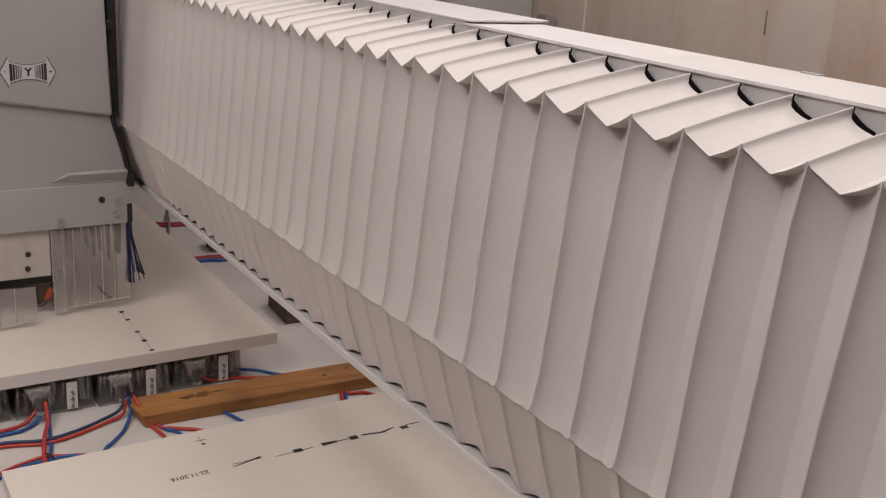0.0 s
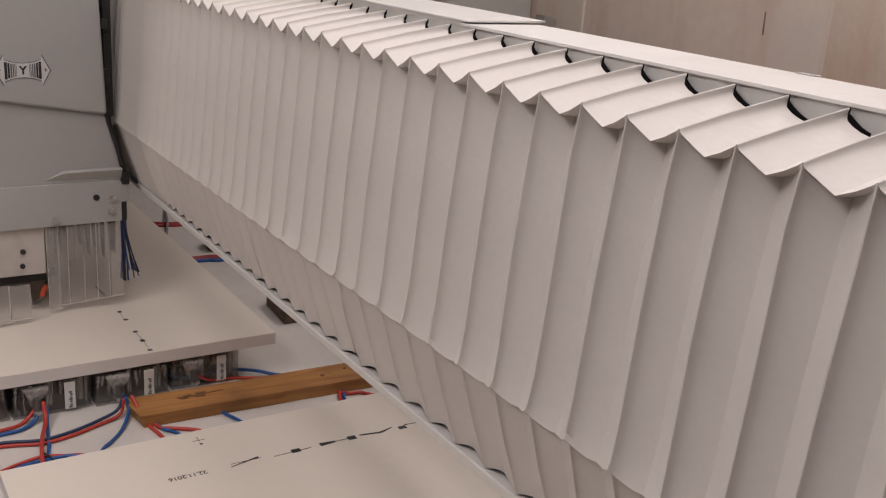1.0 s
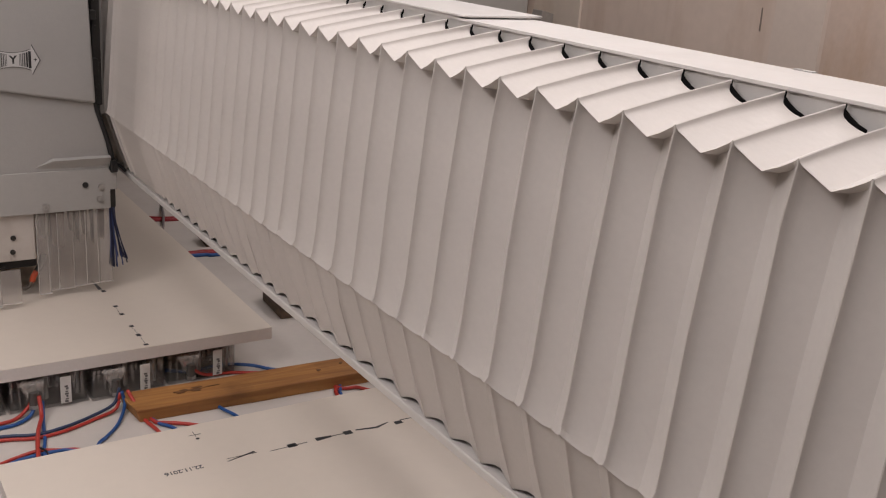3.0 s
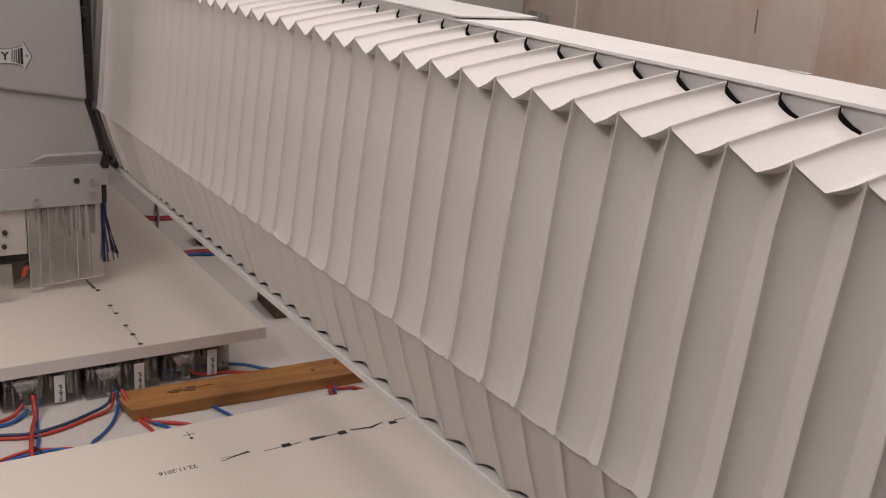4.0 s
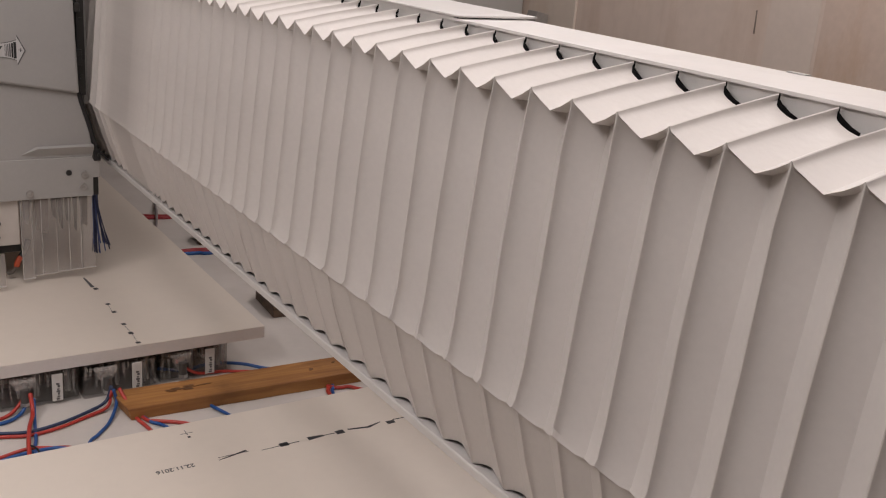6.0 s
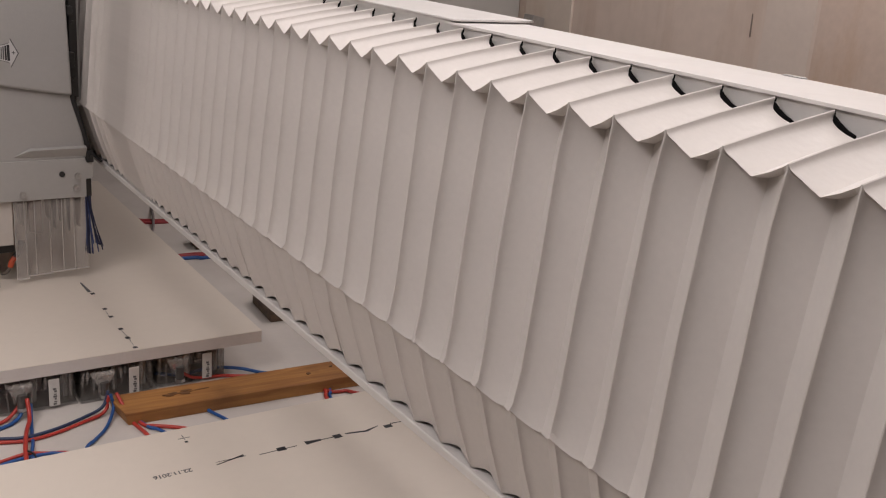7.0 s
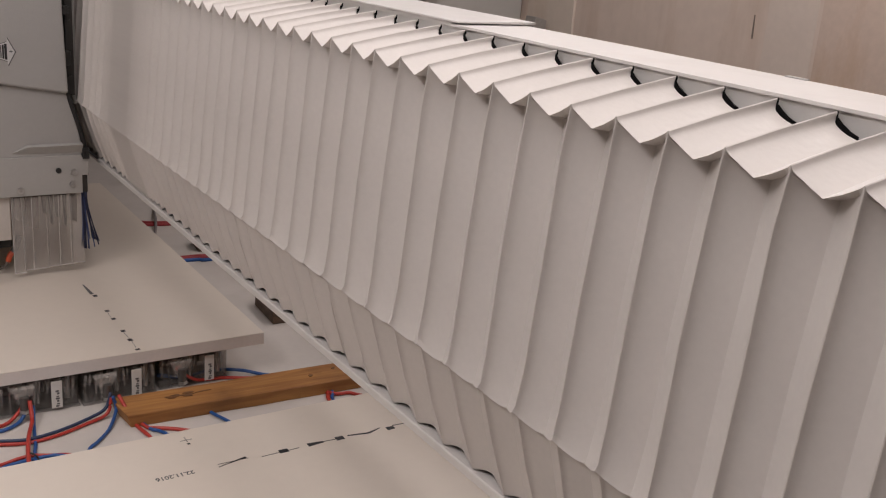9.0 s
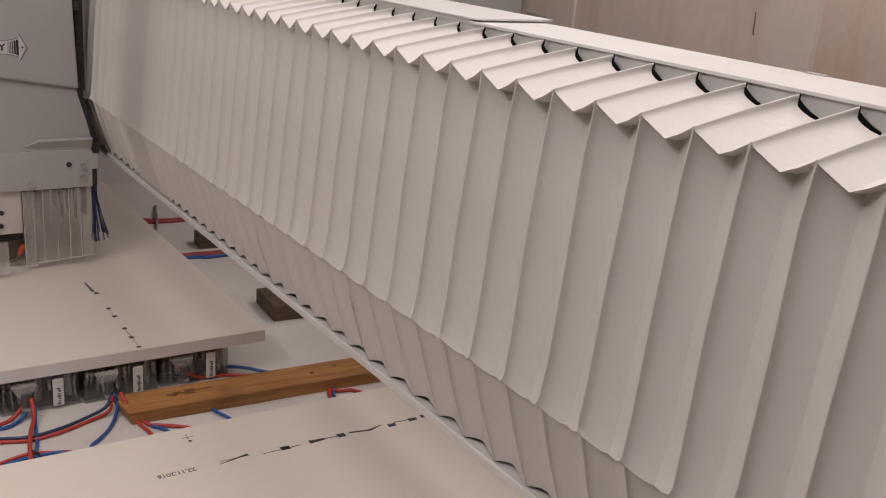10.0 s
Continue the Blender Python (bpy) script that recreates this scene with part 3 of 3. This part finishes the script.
mid_board = laminate_board(-0.3, 0.947, 2.185, 3.75, "white laminated board with a dotted black mark line, under the head")
near_board = laminate_board(0.229, 1.75, 0.55, 1.776, "white laminated board with dashed ink line and printed date")


def mid_marks():
    x = 0.632
    for y, l in ((2.200, 0.012), (2.262, 0.018), (2.322, 0.015), (2.408, 0.015), (2.466, 0.015), (2.585, 0.018)):
        ink(mid_board, x - 0.005, y, x + 0.006, y + 0.001, l * 0.75)
    ink(mid_board, x, 2.205, x + 0.002, 2.26, 0.001, mat=INK_GREY)
    ink(mid_board, x + 0.002, 2.265, x - 0.001, 2.32, 0.001, mat=INK_GREY)
    ink(mid_board, x - 0.004, 2.40, x, 2.47, 0.0008, mat=INK_GREY)
    ink(mid_board, x - 0.004, 2.60, x - 0.008, 2.68, 0.010, 0.004, mat=INK_GREY)


def near_marks():
    y = 1.6145
    for x0, a, x1, b, w0, w1 in ((0.612, -0.004, 0.672, 0.010, 0.0015, 0.005), (0.614, 0.006, 0.675, 0.005, 0.001, 0.0015),
                                 (0.700, -0.002, 0.780, 0.000, 0.0015, 0.002), (0.738, 0.001, 0.757, 0.001, 0.013, 0.013),
                                 (0.800, 0.002, 0.834, 0.002, 0.013, 0.006), (0.834, 0.002, 0.862, 0.001, 0.002, 0.002),
                                 (0.862, 0.001, 0.880, 0.001, 0.014, 0.014), (0.890, 0.004, 0.935, -0.004, 0.004, 0.006),
                                 (0.935, -0.004, 0.968, 0.006, 0.007, 0.002), (0.978, -0.004, 0.996, -0.004, 0.012, 0.012),
                                 (0.996, 0.004, 1.030, 0.002, 0.003, 0.002), (1.030, 0.0, 1.050, 0.0, 0.012, 0.010),
                                 (1.062, 0.003, 1.080, 0.003, 0.012, 0.012), (1.10, 0.0, 1.16, 0.0, 0.004, 0.004)):
        ink(near_board, x0, y + a, x1, y + b, w0, w1)
    ink(near_board, 0.579, 1.735, 0.603, 1.735, 0.0015, mat=INK_GREY)
    ink(near_board, 0.591, 1.728, 0.591, 1.748, 0.0015, mat=INK_GREY)
    ink(near_board, 0.588, 1.719, 0.594, 1.719, 0.006, mat=INK)
    o = near_board.matrix_basis.translation
    lettering("date_print", "22.11.2016", 0.0165, INK_GREY, near_board, pose(0.529 - o.x, 1.6145 - o.y, 0.0313, 0, 0, 180), "printed date", 0.0003)


mid_marks()
near_marks()


def timber(name, x, y, length, width, height, turn, mat, label, skew=0.0):
    """A sawn timber whose near left bottom corner is its origin."""
    bm = box(0, length, 0, width, 0, height)
    bmesh.ops.subdivide_edges(bm, edges=[e for e in bm.edges if abs(e.verts[0].co.x - e.verts[1].co.x) > 0.1], cuts=14)
    rnd = random.Random(int(length * 1000))
    for v in bm.verts:
        v.co.y += rnd.uniform(-0.0008, 0.0008)
        v.co.z += rnd.uniform(-0.0006, 0.0006) if v.co.z > height / 2 else 0
        if v.co.x < 0.01:
            v.co.x -= skew * (0.35 * v.co.z / height + 0.65 * v.co.y / width)
    bmesh.ops.bevel(bm, geom=[e for e in bm.edges if e.calc_face_angle(0) > 1.0], offset=0.0025, segments=2, affect="EDGES", profile=0.5)
    ob = part(name, bm, mat, None)
    ob.matrix_basis = pose(x, y, BED_Z, 0, 0, turn)
    return tagged(ob, label, "timber")


plank = timber("timber_plank", 0.571, 2.047, 1.1, 0.100, 0.032, -2.6, PLANK, "yellow-brown sawn timber plank with knots, lying on the bed", 0.024)
timber("timber_block", 1.106, 2.490, 0.5, 0.165, 0.045, -4, BLOCK, "dark brown timber block lying on the bed")
timber("timber_block", 1.132, 3.190, 0.5, 0.085, 0.045, -6, BLOCK, "dark brown timber block lying on the bed")


def knots(board, spots):
    """Dark knots and a smear, a hair proud of the timber's top face."""
    for x, y, a, b, turn in spots:
        bm = bmesh.new()
        bmesh.ops.create_cone(bm, cap_ends=True, segments=14, radius1=1.0, radius2=0.9, depth=1.0,
                              matrix=pose(x, y, 0.0320, 0, 0, turn) @ Matrix.Diagonal((a, b, 0.0024, 1)))
        for v in bm.verts:
            v.co.x += 0.3 * a * math.sin(v.co.y * 700 + x * 50)
            v.co.y += 0.12 * b * math.sin(v.co.x * 500 + y * 90)
        part("knot", bm, KNOT, board, "dark brown knot")


KNOT = wood("knot_wood", (0.19, 0.085, 0.033), (0.09, 0.04, 0.016))
knots(plank, ((0.455, 0.050, 0.006, 0.006, 0), (0.525, 0.070, 0.005, 0.004, 0), (0.125, 0.056, 0.034, 0.0028, 3), (0.145, 0.051, 0.012, 0.005, -6),
              (0.180, 0.061, 0.020, 0.0022, 4), (0.105, 0.050, 0.010, 0.0020, 0), (0.150, 0.066, 0.016, 0.0040, 8), (0.118, 0.062, 0.012, 0.0035, -4), (0.095, 0.058, 0.007, 0.0022, 0)))


def hose(points, mat, r=0.0045):
    tone = {"red_hose": "red", "blue_hose": "blue", "shaded_red_hose": "shade-darkened red", "dull_grey_hose": "dull grey"}.get(mat.name, "dark blue")
    bm = tube(points, r)
    o = Vector(points[0])
    bmesh.ops.translate(bm, verts=bm.verts, vec=-o)
    ob = part("air_hose", bm, mat, None, smooth=True)
    ob.matrix_basis = pose(*o)
    return tagged(ob, tone + " pneumatic hose lying on the machine bed", "air hose", "hoses on the bed")


Z = BED_Z + 0.005
hose([(-0.15, 2.12, Z), (0.10, 2.13, Z), (0.282, 2.155, Z), (0.332, 2.170, Z), (0.362, 2.185, Z + 0.018), (0.371, 2.180, Z + 0.045)], RED, 0.0043)
hose([(-0.15, 2.10, Z), (0.10, 2.11, Z), (0.278, 2.136, Z), (0.326, 2.142, Z), (0.361, 2.166, Z + 0.004), (0.376, 2.182, Z + 0.03), (0.378, 2.19, Z + 0.05)], BLUE, 0.0043)
hose([(0.381, 2.17, Z + 0.045), (0.379, 2.14, Z + 0.012), (0.360, 2.078, Z + 0.010), (0.344, 2.005, Z + 0.012), (0.332, 1.93, Z), (0.31, 1.80, Z)], RED, 0.0047)
hose([(0.388, 2.17, Z + 0.03), (0.378, 2.118, Z), (0.366, 2.044, Z), (0.354, 1.985, Z), (0.34, 1.80, Z)], BLUE, 0.0039)
hose([(-0.15, 2.08, Z), (0.10, 2.085, Z), (0.269, 2.084, Z), (0.351, 2.062, Z), (0.417, 2.070, Z), (0.485, 2.097, Z), (0.535, 2.115, Z + 0.006), (0.549, 2.125, Z + 0.04)], RED, 0.0039)
hose([(-0.15, 2.095, Z), (0.10, 2.100, Z), (0.269, 2.096, Z + 0.002), (0.351, 2.074, Z + 0.002), (0.417, 2.082, Z + 0.003), (0.485, 2.109, Z + 0.004), (0.535, 2.130, Z + 0.012), (0.552, 2.14, Z + 0.045)], NAVY_HOSE, 0.0039)
hose([(0.551, 2.12, Z + 0.045), (0.556, 2.115, Z + 0.012), (0.524, 2.054, Z), (0.486, 2.006, Z), (0.462, 1.98, Z), (0.43, 1.90, Z), (0.41, 1.80, Z)], BLUE, 0.0039)
hose([(0.564, 2.12, Z + 0.045), (0.574, 2.09, Z + 0.02), (0.582, 2.05, Z), (0.593, 1.985, Z), (0.60, 1.90, Z), (0.61, 1.80, Z)], RED, 0.0043)
hose([(0.10, 1.90, Z), (0.252, 1.974, Z), (0.299, 1.994, Z), (0.344, 1.997, Z + 0.004), (0.388, 1.988, Z), (0.425, 1.972, Z), (0.50, 1.90, Z), (0.54, 1.80, Z)], RED, 0.0039)
hose([(0.12, 1.88, Z), (0.25, 1.955, Z), (0.302, 1.982, Z), (0.354, 1.988, Z), (0.399, 1.983, Z), (0.45, 1.93, Z), (0.49, 1.80, Z)], BLUE, 0.0039)
hose([(0.585, 2.10, Z), (0.60, 2.03, Z), (0.615, 2.018, Z), (0.648, 1.999, Z), (0.680, 1.974, Z), (0.76, 1.90, Z), (0.80, 1.80, Z)], RED, 0.0043)
hose([(0.59, 2.08, Z), (0.605, 2.02, Z), (0.617, 2.004, Z), (0.630, 1.980, Z), (0.66, 1.90, Z), (0.68, 1.80, Z)], BLUE, 0.0039)
hose([(0.735, 2.12, Z), (0.755, 2.037, Z), (0.772, 1.989, Z), (0.80, 1.90, Z), (0.82, 1.80, Z)], BLUE, 0.0039)
hose([(0.722, 2.19, Z + 0.055), (0.745, 2.20, Z + 0.03), (0.784, 2.208, Z + 0.004), (0.849, 2.203, Z), (0.92, 2.172, Z), (1.02, 2.150, Z)], RED, 0.0039)
hose([(0.69, 2.24, Z + 0.02), (0.757, 2.236, Z + 0.006), (0.833, 2.246, Z + 0.006), (0.90, 2.215, Z + 0.006), (0.96, 2.172, Z), (1.05, 2.150, Z)], BLUE, 0.0043)
hose([(1.07, 2.08, Z), (1.045, 2.01, Z), (1.036, 1.99, Z), (1.02, 1.90, Z)], RED, 0.0047)
hose([(1.08, 2.08, Z), (1.060, 2.015, Z), (1.047, 1.99, Z), (1.03, 1.90, Z)], BLUE, 0.0039)
hose([(1.03, 2.06, Z), (1.062, 2.01, Z), (1.096, 2.001, Z), (1.111, 1.984, Z), (1.16, 1.93, Z)], RED, 0.0043)
tie = part("cable_tie", tube([(0.338, 2.000, Z + 0.004), (0.345, 1.992, Z + 0.013), (0.356, 1.984, Z + 0.008), (0.360, 1.975, Z - 0.002)], 0.002, 6, 4), BLACK, None)
tagged(tie, "black cable tie round the hoses on the bed", "cable tie")
# far bundles across the bed
# darker copy of the hose red, with the far hoses' shade in its colour
RED_SHADED = material("shaded_red_hose", (0.30, 0.030, 0.036), 0.4, var=0.15, scale=20)
DULL = material("dull_grey_hose", (0.22, 0.19, 0.19), 0.5, var=0.2, scale=20)
hose([(0.98, 3.66, Z), (1.034, 3.610, Z), (1.06, 3.57, Z), (1.145, 3.545, Z), (1.30, 3.55, Z)], RED_SHADED, 0.0062)
hose([(0.98, 3.60, Z), (1.042, 3.548, Z), (1.08, 3.535, Z), (1.145, 3.522, Z), (1.30, 3.53, Z)], RED_SHADED, 0.0062)
hose([(1.15, 3.74, Z), (1.125, 3.66, Z + 0.004), (1.10, 3.565, Z + 0.014), (1.07, 3.47, Z + 0.002), (1.02, 3.33, Z)], DULL, 0.005)
hose([(0.99, 3.165, Z), (1.045, 3.140, Z), (1.103, 3.137, Z), (1.16, 3.130, Z), (1.40, 3.14, Z)], RED_SHADED, 0.0062)
hose([(0.99, 3.14, Z), (1.045, 3.124, Z), (1.10, 3.119, Z), (1.16, 3.112, Z), (1.40, 3.12, Z)], RED_SHADED, 0.006)
hose([(0.99, 3.12, Z), (1.046, 3.108, Z), (1.10, 3.100, Z), (1.143, 3.088, Z), (1.40, 3.10, Z)], BLUE, 0.0062)


# ---------------------------------------------------------------- suction pods under the middle board
def suction_pod(salt):
    rnd = random.Random(salt)
    t = thing("suction_pod", 0, 0, BED_Z, "smoky clear plastic suction pod with hose fitting under the board", "suction pod", "pods under the board")
    h = BOARD_Z - 0.031 - BED_Z
    part("housing", box(-0.085, 0.085, 0.0, 0.10, 0.004, h - 0.010, 0.004), POD, t, "smoky clear housing")
    part("foot_plate", box(-0.088, 0.088, -0.006, 0.104, 0.0, 0.004, 0.001), CLEAR, t)
    part("rubber_pad", box(-0.07, 0.07, 0.006, 0.094, h - 0.010, h, 0.003), BLACK, t, "black rubber pad")
    # dark blocks added so that the gaps inside the pod look dim
    for x0, x1, z0 in ((-0.080, -0.030, 0.046), (-0.026, 0.018, 0.030), (0.022, 0.052, 0.040), (0.056, 0.080, 0.034)):
        part("core", box(x0, x1, 0.030, 0.09, z0, h - 0.014, 0.005), CORE, t, "dark inner block added for the pod's dim gaps")
    for x in (-0.004, 0.066):
        part("piston", rod(x, 0.018, h / 2, 0.006, h - 0.03, "z", 12), STEEL, t)
    # tapered drip-shaped ribs of cloudy plastic
    x = -0.084
    while x < 0.078:
        w = rnd.uniform(0.004, 0.013)
        z1, z0 = h - 0.012, rnd.uniform(0.008, 0.05)
        lean = rnd.uniform(-0.004, 0.004)
        pts = [(x, z1), (x + w, z1), (x + w * 0.62 + lean, z0), (x + w * 0.38 + lean, z0)]
        part("rib", prism(pts, -0.006 - rnd.uniform(0, 0.006), -0.001, 0.0006), CLEAR, t)
        x += w + rnd.uniform(0.003, 0.013)
    # outlet funnel with fitting
    pts = [(-0.068, h - 0.012), (-0.012, h - 0.012), (-0.020, h * 0.72), (-0.030, h * 0.5), (-0.031, 0.030), (-0.047, 0.030), (-0.050, h * 0.5), (-0.062, h * 0.7)]
    part("outlet", prism(pts, -0.028, -0.007, 0.003), CLOUD, t, "milky tapered outlet")
    f = part("fitting", rod(-0.039, -0.030, 0.042, 0.010, 0.034, "z", 12), CORE, t, "dark hose fitting")
    part("nut", rod(-0.039, -0.030, 0.024, 0.012, 0.008, "z", 6), STEEL, f)
    tag = part("tag", box(0.022, 0.046, -0.0162, -0.0142, 0.010, h - 0.012, 0.0009), WHITE, t, "white tag with unreadable dark print")
    for k in range(7):
        z = 0.013 + 0.0062 * k
        part("print_bar", box(0.031 + 0.0015 * (k % 3), 0.0385 + 0.001 * (k % 2), -0.0168, -0.0163, z, z + (0.0042, 0.0028, 0.0048)[k % 3]), INK_GREY, tag)
    return t


CORE = material("dark_cloudy_core", (0.085, 0.078, 0.072), 0.4, var=0.5, scale=35)
CLOUD = material("milky_plastic", (0.66, 0.62, 0.58), 0.25, var=0.3, scale=40, alpha=0.36, dirt=(0.25, 0.21, 0.18), dirt_amount=0.5, dirt_scale=30)
PODS = [suction_pod(i) for i in (3, 8)]
PODS[0].matrix_basis = pose(0.410, 2.207, BED_Z)
PODS[1].matrix_basis = pose(0.590, 2.200, BED_Z, 0, 0, 1)
for i, (x, y, r) in enumerate(((0.774, 2.212, -1), (0.228, 2.21, 2), (0.046, 2.215, 0), (-0.136, 2.21, 0),
                               (0.30, 2.9, 0), (0.70, 2.9, 0), (0.30, 3.5, 0), (0.70, 3.5, 0), (-0.2, 2.9, 0), (-0.2, 3.5, 0),
                               (0.2, 1.0, 0), (0.9, 1.0, 0), (1.5, 1.0, 0), (0.2, 1.45, 0), (0.9, 1.45, 0), (1.5, 1.45, 0))):
    copy_thing(PODS[i % 2], pose(x, y, BED_Z, 0, 0, r))


# ---------------------------------------------------------------- things at the wall
def wall_things():
    t = thing("grey_cabinet", 3.2, 5.6, 0.0, "grey sheet steel cabinet standing by the wall", "cabinet")
    part("body", box(-0.45, 0.19, -1.14, 1.6, 0.0, 2.6, 0.006), GREYDOOR, t)
    part("edge_post", box(-0.47, -0.40, -1.21, -1.14, 0.0, 2.6, 0.004), STEEL, t)
    ob = part("wall_bracket", prism([(-0.045, -0.05), (0.045, -0.05), (0.045, 0.012), (-0.03, 0.028)], -0.04, 0.04, 0.003), material("dull_zinc", (0.34, 0.32, 0.30), 0.5, metal=0.3, var=0.2), None)
    ob.matrix_basis = pose(3.3, 4.215, EYE - 0.415)
    tagged(ob, "grey metal bracket fixed to the wall", "bracket")


def wall_pilaster():
    ob = part("wall_pilaster", box(3.385, 3.401, 4.02, 4.40, 0.0, CEILING - 0.002, 0.004), PLASTER_PALE, None)
    tagged(ob, "paler plaster strip on the stained wall", "wall", kind="structure")


PLASTER_PALE = material("pale_plaster", (0.68, 0.595, 0.515), 0.85, var=0.06, scale=2, bump=0.2, bump_scale=30,
                        dirt=(0.5, 0.36, 0.26), dirt_amount=0.4, dirt_scale=3, dirt_stretch=(1, 1.5, 0.3))


def wall_scratch():
    ob = part("wall_scratch", prism([(2.8745, 1.513), (2.8785, 1.513), (2.876, 1.417), (2.870, 1.417)], 3.3965, 3.4005, axis="x"), material("scratch_dirt", (0.22, 0.18, 0.15), 0.9, var=0.3, scale=30), None)
    tagged(ob, "thin dark scratch in the plaster wall", "scratch", kind="structure")


STAINED = material("streaked_plaster", (0.62, 0.50, 0.42), 0.85, var=0.10, scale=2.5, bump=0.2, bump_scale=30,
                   dirt=(0.48, 0.31, 0.18), dirt_amount=0.7, dirt_scale=3.2, dirt_stretch=(1, 1.3, 0.35))
SMOOTHED = material("smoothed_plaster", (0.665, 0.575, 0.505), 0.8, var=0.06, scale=3, bump=0.12, bump_scale=30)


def wall_patches():
    ob = part("wall_section", box(3.396, 3.4012, 0.9, 2.55, 0.0, CEILING - 0.002, 0.001), STAINED, None)
    tagged(ob, "brown-streaked plaster section of the workshop wall", "wall", kind="structure")
    ob = part("wall_section", box(3.398, 3.4012, 2.57, 2.81, 0.9, 2.3, 0.001), SMOOTHED, None)
    tagged(ob, "smoothed paler plaster patch on the workshop wall", "wall", kind="structure")


wall_patches()
wall_things()
wall_scratch()
wall_pilaster()


def lamp_housings():
    first = None
    for x, y, sx, sy, _ in LAMPS:
        if first is None:
            first = thing("ceiling_lamp", x, y, CEILING, "long white ceiling lamp with bright tubes", "ceiling lamp", "ceiling lamps")
            part("housing", box(-sx / 2 - 0.03, sx / 2 + 0.03, -sy / 2 - 0.03, sy / 2 + 0.03, -0.05, 0.0, 0.004), CEIL, first)
            for o in (-0.12, 0.12):
                part("tube", rod(o, 0, -0.058, 0.013, sy, "y", 10), GLOW, first)
        else:
            copy_thing(first, pose(x, y, CEILING))


lamp_housings()


# ---------------------------------------------------------------- movement
def gantry_dx(t):
    for (a, p), (b, q) in zip(GANTRY_X, GANTRY_X[1:]):
        if a <= t <= b:
            return p + (q - p) * (t - a) / (b - a)
    return GANTRY_X[-1][1]


def motions():
    for ob in (gantry, bellows):
        walk(ob, [(t, pose(FOOT.x + d, FOOT.y, FOOT.z)) for t, d in GANTRY_X])
    walk(head, [(t, pose(HEAD_FOOT.x + gantry_dx(t), HEAD_FOOT.y + d, HEAD_FOOT.z)) for t, d in HEAD_Y])


motions()
